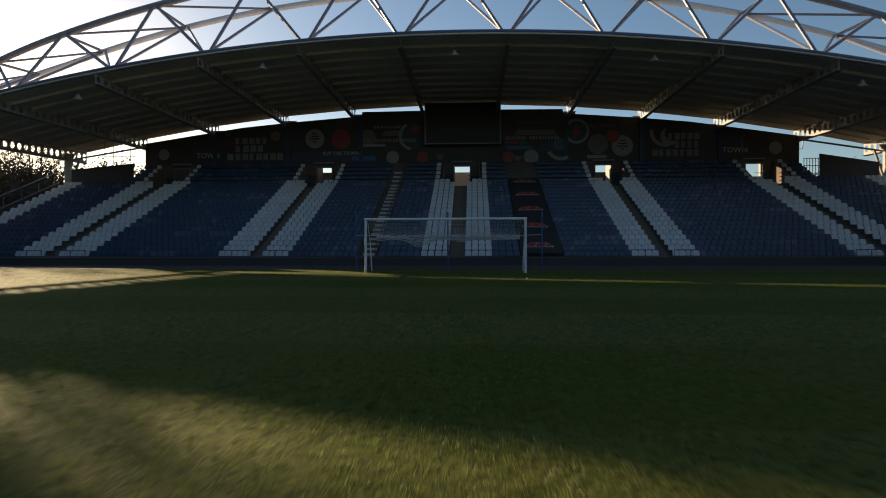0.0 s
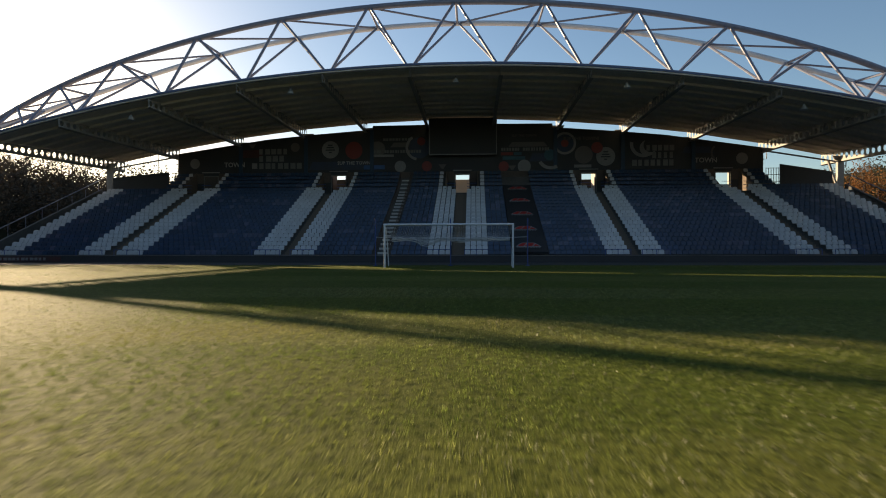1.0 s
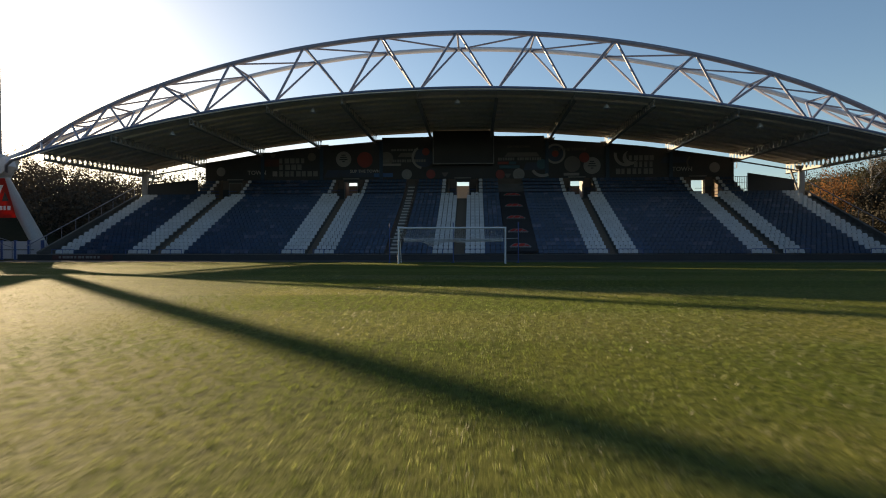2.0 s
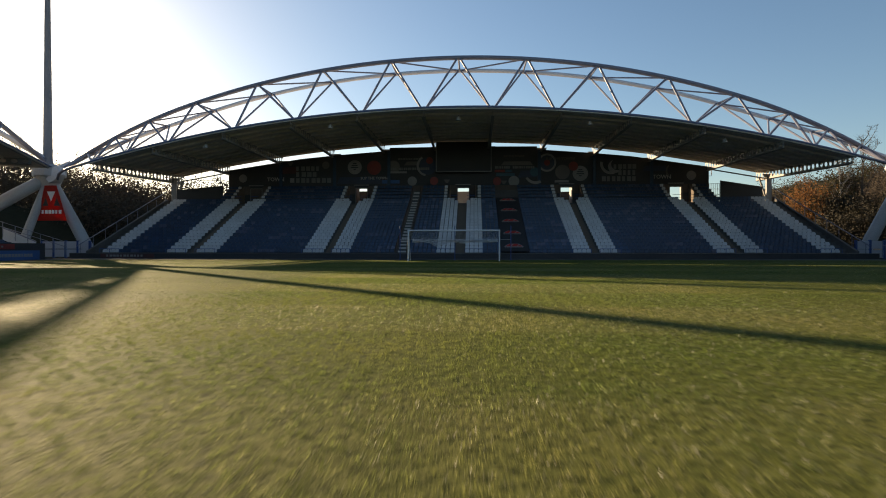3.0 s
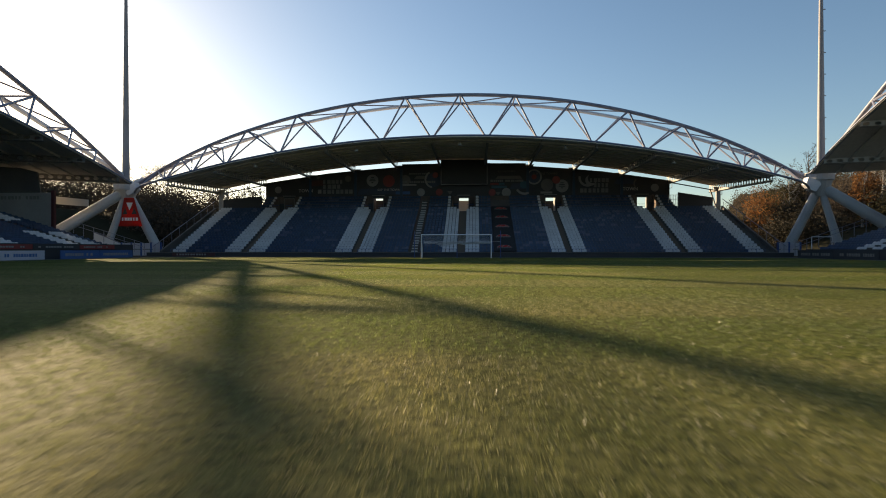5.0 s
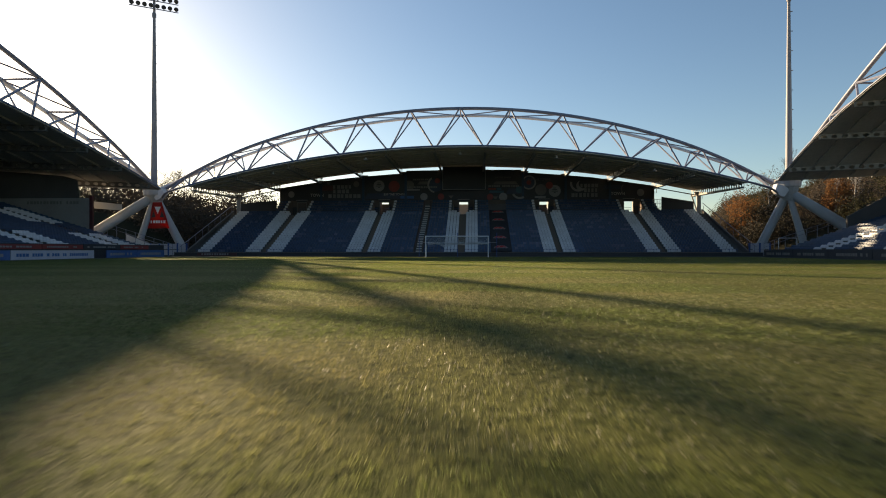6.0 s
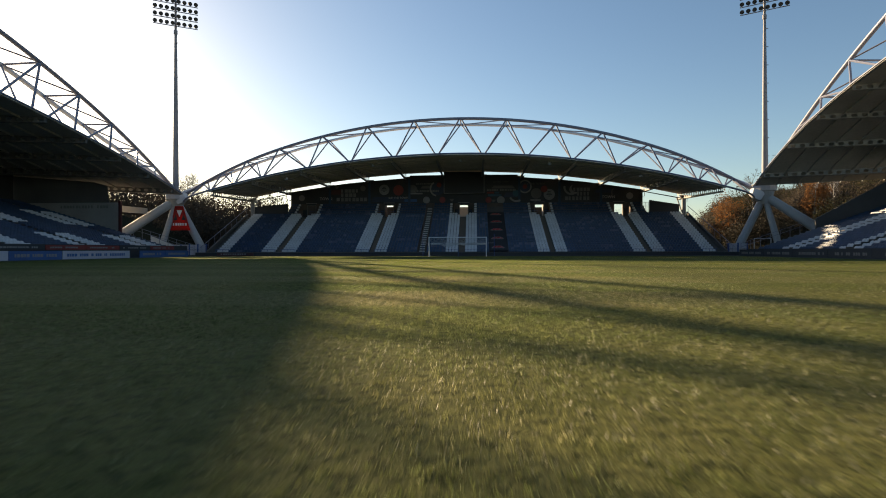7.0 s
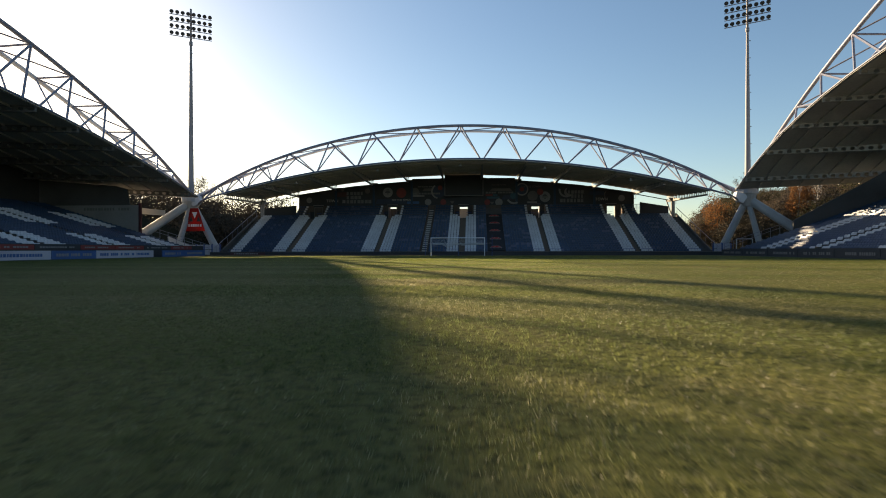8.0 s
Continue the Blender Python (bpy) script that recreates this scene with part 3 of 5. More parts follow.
# boards on the wall: grey discs, red and teal fields, bars for the lettering
art = thing("brewery_hoarding", "black printed hoarding with grey discs, red spots and pale lettering", "hoarding")
WY = WALL_Y - 0.004
for n_art, (dx, dz, r, m) in enumerate([(-14.2, 11.8, 0.95, hoarding_grey), (-11.6, 11.7, 0.95, hoarding_red), (-9.0, 11.8, 0.85, hoarding_dim), (-6.5, 9.9, 0.62, hoarding_grey), (-4.4, 11.9, 1.15, hoarding_navy),
                       (-4.2, 12.6, 0.45, hoarding_red), (-3.6, 9.9, 0.55, hoarding_red), (6.9, 9.8, 0.70, hoarding_grey), (4.7, 9.8, 0.55, hoarding_red), (9.6, 11.0, 0.6, hoarding_teal), (11.2, 12.2, 1.2, hoarding_grey), (11.2, 12.2, 0.95, hoarding_navy),
                       (11.2, 12.2, 0.4, hoarding_red), (13.2, 10.95, 0.95, hoarding_dim), (15.5, 10.75, 1.0, hoarding_grey), (14.6, 11.7, 0.6, hoarding_red), (19.9, 11.6, 0.85, hoarding_grey), (20.2, 11.9, 0.75, hoarding_black),
                       (-18.1, 12.1, 0.5, hoarding_dim), (29.6, 10.4, 0.6, hoarding_grey), (-29.4, 10.4, 0.55, hoarding_grey)]):
    d = Shape()
    disc(d, dx, WY - 0.004 * n_art, dz, r, 0.012)
    part("disc", d, m, art, "round printed patch")
WL = WALL_Y - 0.09
for x0, x1, z0, z1, n, sd in [(-22.2, -18.8, 11.35, 11.95, 5, 1), (-22.2, -19.2, 10.55, 11.2, 4, 2), (-22.2, -17.3, 9.75, 10.4, 7, 3), (-9.4, -4.2, 11.35, 11.68, 18, 4), (4.4, 9.6, 11.45, 11.78, 18, 5), (19.7, 22.7, 11.3, 11.9, 5, 6), (20.3, 22.7, 10.5, 11.15, 4, 7),
                              (18.2, 22.7, 9.7, 10.35, 7, 8), (-8.4, -5.0, 12.7, 12.95, 10, 11)]:
    bars(art, x0, x1, WL, z0, z1, n, hoarding_ink, seed=sd)
for x0, x1, z0, z1, m in [(-9.4, -7.2, 10.95, 11.2, hoarding_grey), (4.4, 5.7, 11.0, 11.3, hoarding_red), (5.8, 6.6, 11.0, 11.3, hoarding_teal), (4.6, 7.0, 10.5, 10.85, hoarding_teal), (-10.5, -8.2, 9.6, 10.05, hoarding_blue), (-22.95, -22.4, 9.8, 10.4, hoarding_grey), (12.2, 14.0, 9.6, 9.9, hoarding_grey)]:
    part("band", Shape().box(x0, x1, WL - 0.008, WALL_Y - 0.002, z0, z1), m, art, "printed colour band")


for dx, dz in ((-14.2, 11.8), (15.5, 10.75)):
    for k, w in enumerate((0.5, 0.8, 1.0, 0.3)):
        part("letter_bar", Shape().box(dx - w / 2, dx + w / 2, WL - 0.012, WALL_Y - 0.07, dz + 0.42 - 0.26 * k, dz + 0.54 - 0.26 * k), hoarding_black, art)
for x0, z0, w, h, m in ((-24.3, 11.0, 2.6, 0.9, hoarding_maroon), (-16.6, 9.6, 6.2, 0.9, hoarding_navy), (-7.6, 12.0, 3.4, 0.5, hoarding_dim), (5.2, 11.9, 4.2, 0.5, hoarding_dim), (7.4, 10.3, 2.6, 0.9, hoarding_navy), (23.4, 11.0, 3.4, 0.7, hoarding_navy)):
    part("field", Shape().prism([(x0, WALL_Y - 0.0025, z0), (x0 + w, WALL_Y - 0.0025, z0), (x0 + w - 0.4, WALL_Y - 0.0025, z0 + h), (x0 + 0.4, WALL_Y - 0.0025, z0 + h)], (0, 0.002, 0)), m, art, "dim printed field")


def words(text, x, y, z, size, mat, parent):
    c = bpy.data.curves.new("words", "FONT")
    c.body, c.size, c.extrude, c.align_x = text, size, 0.006, "CENTER"
    c.resolution_u, c.offset = 2, size * 0.018
    tmp = new("words_curve", c)
    bpy.context.view_layer.update()
    me = bpy.data.meshes.new_from_object(tmp.evaluated_get(bpy.context.evaluated_depsgraph_get()))
    bpy.data.objects.remove(tmp)
    me.materials.clear()
    me.materials.append(mat)
    ob = part("words", me, mat, parent, "pale capital letters")
    ob.matrix_local = pose(x, y, z, 90, 0, 0)
    return ob


for cx, cz, r0, r1, a0, a1, m in ((9.7, 10.9, 1.15, 1.5, -150, -60, hoarding_grey), (19.4, 12.0, 1.05, 1.4, 170, 290, hoarding_grey), (27.3, 11.0, 0.75, 0.95, 130, 230, hoarding_dim), (-4.5, 11.9, 1.12, 1.4, 120, 260, hoarding_grey)):
    k = 14
    ring = [(cx + q * math.cos(radians(a0 + (a1 - a0) * i / k)), WL - 0.10, cz + q * math.sin(radians(a0 + (a1 - a0) * i / k))) for q, i in [(r1, i) for i in range(k + 1)] + [(r0, k - i) for i in range(k + 1)]]
    part("arc", Shape().add(ring + [(x, y + 0.01, z) for x, y, z in ring], [(i, i + 1, 2 * k - i, 2 * k + 1 - i) for i in range(k)] + [(2 * k + 2 + i, 4 * k + 3 - i, 4 * k + 2 - i, 2 * k + 3 + i) for i in range(k)]), m, art, "printed crescent")
for dx, dz in ((-1.9, 9.95), (5.6, 9.75), (-22.9, 12.4)):
    part("crest", Shape().prism([(dx - 0.42, WL - 0.02, dz + 0.12), (dx + 0.42, WL - 0.02, dz + 0.12), (dx + 0.12, WL - 0.02, dz - 0.34), (dx - 0.12, WL - 0.02, dz - 0.34)], (0, 0.01, 0)), hoarding_dim, art, "small printed crest")
words("SUP THE TOWN!", -11.5, WL - 0.02, 10.15, 0.5, hoarding_white, art)
words("SUP THE TOWN!", 6.9, WL - 0.02, 12.95, 0.36, hoarding_dim, art)
words("SUP THE TOWN!", 12.9, WL - 0.09, 12.5, 0.5, hoarding_dim, art)
words("TOWN", -24.9, WL - 0.02, 10.0, 0.72, hoarding_white, art)
words("TOWN", 25.9, WL - 0.02, 10.0, 0.72, hoarding_white, art)
for x in (-16.9, -9.6, 10.2, 17.3, 24.6, -24.2):
    t = tagged(part("wall_post", Shape().box(x - 0.2, x + 0.2, WALL_Y - 0.16, WALL_Y - 0.01, 8.4, wall_top(x) - 0.05), post_dark), "dark blue post on the hoarding wall", "post", "hoarding posts")

edges = [-31.2] + [e for c in VOMITORIES for e in (c - DOOR_W - 0.12, c + DOOR_W + 0.12)] + [31.7]
brown = material("brown_board", (0.13, 0.10, 0.08), 0.8, 0.0, (0.08, 0.06, 0.05), 2, 12)
for a, b in zip(edges[::2], edges[1::2]):
    part("skirting", Shape().box(a, b, WALL_Y - 0.06, WALL_Y - 0.002, 8.2, 9.3), brown, wall_south)

# scoreboard
sb = thing("scoreboard", "large blank black video screen hung under the roof", "screen")
part("case", Shape().box(-3.25, 3.9, 26.6, 27.2, 10.95, 14.85), hoarding_black, sb)
part("screen", Shape().box(-3.1, 3.75, 26.57, 26.596, 11.12, 14.72), panel_black, sb, "blank glossy black screen")
s = Shape()
s.box(-3.28, 3.93, 26.55, 26.598, 10.93, 11.02)
s.box(-3.29, -3.20, 26.55, 26.598, 11.021, 14.86)
s.box(3.85, 3.94, 26.55, 26.598, 11.021, 14.86)
part("trim", s, hoarding_grey, sb, "pale thin trim")

# vomitories: side walls, floor and doorways onto the concourse behind
for c in VOMITORIES:
    v = thing("vomitory", "dark concrete entrance passage at the head of an aisle", "entrance", "stand entrances")
    for sx in (-1, 1):
        s = Shape()
        s.prism([(c + sx * (VW - 0.02), 24.0, 6.3), (c + sx * (VW - 0.02), WALL_Y - 0.01, 6.3), (c + sx * (VW - 0.02), WALL_Y - 0.01, 9.35), (c + sx * (VW - 0.02), 24.5, 7.3), (c + sx * (VW - 0.02), 24.0, 7.1)], (-sx * 0.14, 0, 0))
        part("side_wall", s, aisle_brown, v)
    part("floor", Shape().box(c - VW + 0.17, c + VW - 0.17, 24.5, 33, 6.5, 6.6), concrete, v)
    s = Shape()
    for a in (-DOOR_W - 0.09, DOOR_W):
        s.box(c + a, c + a + 0.09, WALL_Y - 0.05, WALL_Y + 0.3, 6.6, 8.95)
    s.box(c - DOOR_W - 0.09, c + DOOR_W + 0.09, WALL_Y - 0.05, WALL_Y + 0.3, 8.951, 9.05)
    part("door_frame", s, concrete, v, "grey door lining")
    if c > -20:
        for sx in (-1, 1):
            # right-hand walls at c > 5 are paler concrete, imitating a sunlit jamb
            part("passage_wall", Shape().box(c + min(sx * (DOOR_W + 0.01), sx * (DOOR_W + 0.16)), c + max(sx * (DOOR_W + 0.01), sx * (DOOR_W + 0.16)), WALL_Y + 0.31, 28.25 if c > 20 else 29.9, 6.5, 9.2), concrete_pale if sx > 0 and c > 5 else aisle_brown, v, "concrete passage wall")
    else:
        part("door_leaf", Shape().box(c - DOOR_W, c + DOOR_W, WALL_Y - 0.045, WALL_Y - 0.008, 6.6, 8.94), brown, v, "closed brown door")
    part("lintel_rail", Shape().box(c - 1.0, c + 1.0, WALL_Y - 0.14, WALL_Y - 0.065, 9.36, 9.46), hoarding_grey, v, "pale rail over the doorway")
    for x in (c - 1.05, c + 1.05):
        for z in (6.95, 7.3, 7.65):
            part("rail", Shape().tube([(x - 0.5, 24.35, z), (x + 0.5, 24.35, z)], 0.025, 5), paint_blue, v)

structure("concourse_wall", Shape().box(-5, 6, 31.2, 31.4, 4.0, 8.85), concrete_pale, "pale wall of the concourse behind the stand", "wall")
for a, b, top in ((-19, -5.002, 8.95), (6.002, 19.5, 8.75)):
    structure("concourse_fence", Shape().box(a, b, 31.2, 31.4, 4.0, top), hoarding_black, "dark screen along the concourse behind the stand", "wall")
structure("concourse_floor", Shape().box(-33, 33.5, 27.9, 31.2, 6.2, 6.5), concrete, "concrete concourse floor behind the stand", "floor")

# end panels and slope parapets
for sx in (-1, 1):
    p0 = 32.3 if sx > 0 else 31.2
    e = structure("end_panel", Shape().prism([(sx * p0, 25.3, 6.6), (sx * 37.35, 25.3, 6.6), (sx * 37.35, 25.3, 8.65), (sx * p0, 25.3, 9.45 if sx > 0 else 9.2)], (0, 0.15, 0)), hoarding_black, "dark timber-clad end panel behind the seats", "panel")
    ap = Shape()
    ap.prism([(sx * 38.52, 10.3, -0.02), (sx * 38.52, 25.3, -0.02), (sx * 38.52, 25.3, 7.4), (sx * 38.52, 10.3, 0.75)], (sx * 0.25, 0, 0))
    structure("end_parapet", ap, concrete_dark, "sloping dark parapet at the end of the stand", "parapet")
    er = thing("end_railing", "sloping metal handrail on the end parapet", "railing")
    s = Shape()
    s.tube([(sx * 39.6, 10.2, 1.3), (sx * 38.7, 25.2, 8.4)], 0.05, 6)
    part("handrail", s, steel_grey, er)
    for k in range(9):
        y = 10.6 + 14.3 * k / 8
        z = 0.7 + (y - 10.3) * 0.4433
        part("post", Shape().tube([(sx * (39.6 - 0.9 * (y - 10.2) / 15), y, z - 0.4), (sx * (39.6 - 0.9 * (y - 10.2) / 15), y, z + 0.75)], 0.03, 5), steel_grey, er)
    cg = thing("corner_fence", "open tubular fence beside the dark end panel", "fence")
    for k in range(6 if sx > 0 else 4):
        x = sx * (30.95 + 0.25 * k) if sx > 0 else -(31.5 + 0.85 * k)
        part("post", Shape().tube([(x, 25.4, 7.0 if sx > 0 else 8.5), (x, 25.4, 9.1 if sx > 0 else 11.4)], 0.03, 5), steel_white if sx > 0 else steel_grey, cg)
    for z in (7.7, 8.4, 9.05) if sx > 0 else (9.9,):
        part("rail", Shape().tube([(sx * 30.9, 25.4, z), (sx * (32.3 if sx > 0 else 34.2), 25.4, z)], 0.03, 5), steel_white if sx > 0 else steel_grey, cg)

# ---- roofs and trusses ----
def truss(name, label, put, zlow, ztop, zrear, tops, lows, span, roof_end, vlow, vtop, vrear, hub_v, sizes=(0.23, 0.22, 0.14, 0.115), reach=None):
    """A bowed triangular truss. put(u, v, z) gives the place; u runs along the span, v outwards."""
    t = thing(name, label, "truss")
    def gather(u, v):
        start = min(span - 3.5, roof_end + 4.0) if v == vlow else roof_end * 0.78
        k = max(0.0, min(1.0, (abs(u) - start) / (span - start)))
        return v + (hub_v - v) * k ** 1.6
    us = [span * (i / 40) for i in range(-40, 41)]
    for nm, z, v, r in (("front_chord", ztop, vtop, sizes[0]), ("rear_chord", zrear, vrear, sizes[1]), ("bottom_chord", zlow, vlow, sizes[2])):
        # rear chord in the paler steel: the light it catches is put into its colour
        part(nm, Shape().tube([put(u, gather(u, v), z(u)) for u in us if not (reach and v == vlow and abs(u) > 63)], r, 10), steel_white if nm == "rear_chord" else steel_grey, t, "rear tube, pale for the light on it" if nm == "rear_chord" else "", True)
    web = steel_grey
    full = sorted({s * q for q in tops for s in (-1, 1)})
    feet = sorted({s * q for q in lows for s in (-1, 1)})
    P = lambda u, z, v: put(u, gather(u, v), z(u))
    for i, u in enumerate(full):
        part("strut", Shape().tube([P(u, ztop, vtop), P(u, zrear, vrear)], sizes[3] * 0.9, 6), web, t, "", True)
        if reach:
            # raked web: a steep and a flat diagonal from each node back towards mid-span
            sgn = 1 if u > 0 else -1
            for r in reach:
                part("diagonal", Shape().tube([P(u, ztop, vtop), P(u - sgn * r, zlow, vlow)], sizes[3], 6), web, t, "", True)
            part("diagonal", Shape().tube([P(u, zrear, vrear), P(u - sgn * (reach[0] + reach[1]) / 2, zlow, vlow)], sizes[3] * 0.8, 6), web, t, "", True)
            if i + 1 < len(full):
                part("brace", Shape().tube([P(u, zrear, vrear), P(full[i + 1], ztop, vtop)] if u > 0 else [P(u, ztop, vtop), P(full[i + 1], zrear, vrear)], sizes[3] * 0.7, 6), web, t, "", True)
            continue
        for q in [max([q for q in feet if q < u - 0.1], default=None), min([q for q in feet if q > u + 0.1], default=None)]:
            if q is None:
                continue
            s = (0.27 if q < u else -0.27) * min(1.0, abs(q - u) / 3.0)
            part("diagonal", Shape().tube([P(u - s * 0.4, ztop, vtop), P(q + s, zlow, vlow)], sizes[3], 6), web, t, "", True)
            part("diagonal", Shape().tube([P(u - s * 0.4, zrear, vrear), P(q + s, zlow, vlow)], sizes[3] * 0.85, 6), web, t, "", True)
        if i + 1 < len(full):
            w = full[i + 1]
            a, b = (P(u, ztop, vtop), P(w, zrear, vrear)) if u < 0 else (P(u, zrear, vrear), P(w, ztop, vtop))
            part("brace", Shape().tube([a, b], sizes[3] * 0.7, 6), web, t, "", True)
    return t


def roof(name, label, put, zin, zout, v0, v1, u0, u1, rafters, depth=(0.6, 1.1), purlins=9, steel=rafter_paint, pitch=0.72, sheet=roof_sheet):
    """A bowed roof sheet with its fascia, purlins and holed rafters. zin, zout: underside at the inner and outer edge."""
    t = thing(name, label, "roof")
    n = 30
    us = [u0 + (u1 - u0) * i / n for i in range(n + 1)]
    s = Shape()
    m = 12
    at = lambda u, f, up=0.0: put(u, v0 + (v1 - v0) * f, zin(u) - 0.20 * (1 - f) + (zout(u) - zin(u)) * f + up)
    under, over = [at(u, j / m) for u in us for j in range(m + 1)], [at(u, j / m, 0.14) for u in us for j in range(m + 1)]
    k = len(under)
    faces = []
    for i in range(n):
        for j in range(m):
            a = i * (m + 1) + j
            faces += [(a, a + 1, a + m + 2, a + m + 1), (k + a, k + a + m + 1, k + a + m + 2, k + a + 1)]
        faces += [(i * (m + 1), (i + 1) * (m + 1), k + (i + 1) * (m + 1), k + i * (m + 1)), (i * (m + 1) + m, k + i * (m + 1) + m, k + (i + 1) * (m + 1) + m, (i + 1) * (m + 1) + m)]
    for j in range(m):
        faces += [(j, k + j, k + j + 1, j + 1), (n * (m + 1) + j, n * (m + 1) + j + 1, k + n * (m + 1) + j + 1, k + n * (m + 1) + j)]
    s.add(under + over, faces)
    part("sheeting", s, sheet, t, "dark ribbed roof sheeting")
    s = Shape()
    for i in range(n):
        a, b = us[i], us[i + 1]
        s.add([at(a, -0.004, 0.10), at(b, -0.004, 0.10), at(b, -0.004, 0.22), at(a, -0.004, 0.22), at(a, 0.006, 0.10), at(b, 0.006, 0.10), at(b, 0.006, 0.22), at(a, 0.006, 0.22)],
              [(0, 1, 2, 3), (4, 7, 6, 5), (0, 4, 5, 1), (3, 2, 6, 7)])
    part("fascia", s, fascia_blue, t, "blue-grey roof edge")
    part("gutter", Shape().tube([at(u, 0.012, -0.02) for u in us], 0.04, 6), steel_grey, t, "thin gutter pipe")
    for j in range(1, purlins + 1):
        f = j / (purlins + 1)
        s = Shape()
        for a, b in zip(us, us[1:]):
            s.beam(at(a, f, -0.1), at(b, f, -0.1), 0.12, 0.2)
        part("purlin", s, sheet, t)
    for u in rafters:
        s = Shape()
        cells = max(4, int((v1 - v0) / pitch))
        for c in range(cells):
            f0, f1 = c / cells, (c + 1) / cells
            fm = (f0 + f1) / 2
            d = lambda f: -0.15 - (depth[0] + (depth[1] - depth[0]) * f)
            rim = [at(u, f0, -0.02), at(u, fm, -0.02), at(u, f1, -0.02), at(u, f1, d(f1) / 2), at(u, f1, d(f1)), at(u, fm, d(fm)), at(u, f0, d(f0)), at(u, f0, d(f0) / 2)]
            half = (f1 - f0) * 0.5 * 0.62
            hole = []
            for q in range(8):
                ang = radians(135 - 45 * q)
                hole.append(at(u, fm + half * math.cos(ang), d(fm) / 2 - d(fm) * 0.29 * math.sin(ang)))
            s.add(rim + hole, [(q, (q + 1) % 8, 8 + (q + 1) % 8, 8 + q) for q in range(8)])
            for e0, e1, g0, g1 in ((at(u - 0.16, f0, d(f0)), at(u + 0.16, f0, d(f0)), at(u + 0.16, f1, d(f1)), at(u - 0.16, f1, d(f1))),):
                s.add([e0, e1, g0, g1], [(0, 1, 2, 3)])
        part("rafter", s, steel, t, "pale steel rafter with round holes")
    return t


south = lambda u, v, z: (0.05 + u, 12.75 + v, z)
low_s = lambda u: 15.22 - 0.00352 * u * u
top_s = lambda u: 20.95 - 0.00525 * u * u - 2.5e-7 * u ** 4
rear_s = lambda u: 21.0 - 0.00487 * u * u - 3.2e-7 * u ** 4
RAFT = [s * q for q in (3.5, 10.3, 17.1, 24.2, 31.6, 38.0) for s in (-1, 1)]
truss("south_roof_truss", "pale grey bowed tubular steel truss over the stand roof", south, low_s, top_s, rear_s, (0, 7.1, 14.4, 21.5, 28.3, 33.6, 37.6, 41.0), (3.45, 9.85, 16.5, 23.0, 30.0, 34.4, 38.0, 41.6), 44.6, 38.4, -2.4, -0.1, 4.3, 1.2)
roof("south_roof", "dark curved cantilever roof over the end stand", south, low_s, lambda u: 15.18 - 0.00296 * u * u, -2.55, 15.5, -38.5, 38.5, RAFT)
eaves = thing("rear_eaves", "pale ribbed eaves strip along the roof's rear edge", "eaves")
for a, b in zip([-38.3] + sorted(RAFT), sorted(RAFT) + [38.3]):
    s = Shape()
    k = max(1, int((b - a) / 0.3))
    zr_ = lambda u: 15.18 - 0.00296 * u * u
    for i in range(k):
        p, q = a + (b - a) * i / k, a + (b - a) * (i + 0.62) / k
        s.add([south(u, v, zr_(u) - h) for u in (p, q) for v, h in ((13.2, 0.01), (15.4, 0.01), (15.4, 0.10), (15.3, 0.10), (13.2, 0.05))],
              [(0, 1, 2, 3, 4), (9, 8, 7, 6, 5), (0, 5, 6, 1), (1, 6, 7, 2), (2, 7, 8, 3), (3, 8, 9, 4), (4, 9, 5, 0)])
    s.add([south(u, v, zr_(u) - h) for u in (a + 0.02, b - 0.02) for v, h in ((15.42, -0.1), (15.48, -0.1), (15.48, 0.12), (15.42, 0.12))],
          [(0, 1, 2, 3), (7, 6, 5, 4), (0, 4, 5, 1), (1, 5, 6, 2), (2, 6, 7, 3), (3, 7, 4, 0)])
    part("rib_strip", s, eaves_paint, eaves)
for x in RAFT:
    x += AX
    end = abs(x) > 35
    y = 25.5 if end else 28.05
    zt = 15.18 - 0.00296 * (x - AX) ** 2 - 1.1
    c = thing("roof_column", "pale steel column under the roof's rear edge", "column", "roof columns")
    wide = 0.3 if end else 0.16
    part("shaft", Shape().box(x - wide, x + wide, y - 0.16, y + 0.16, 0 if end else 5.5, zt), rafter_paint, c)
    if end:
        sgn = 1 if x > 0 else -1
        part("brace", Shape().beam((x - sgn * 1.15, y, zt - 0.05), (x - sgn * 0.3, y, zt - 2.6), 0.16, 0.16), rafter_paint, c)
    part("bracket", Shape().prism([(x - 0.5, y - 0.05, zt), (x + 0.5, y - 0.05, zt), (x + 0.75, y - 0.05, zt + 0.45), (x - 0.75, y - 0.05, zt + 0.45)], (0, 0.1, 0)), rafter_paint, c)
    s = Shape()
    s.tube([(x + 0.55, y - 0.1, zt + 0.3), (x + 0.5, y - 0.1, zt - 0.75), (x + 0.15, y - 0.1, zt - 0.8)], 0.05, 6)
    part("downpipe", s, steel_grey, c)
for sx in (-1, 1):
    tb = thing("tie_tube", "long thin tube from hoarding wall to end column", "tie bar", "roof tie bars")
    part("tube", Shape().tube([(AX + sx * 31.4, 27.9, 11.3), (AX + sx * 38.0, 25.9, 9.7)], 0.09, 6), steel_grey, tb)
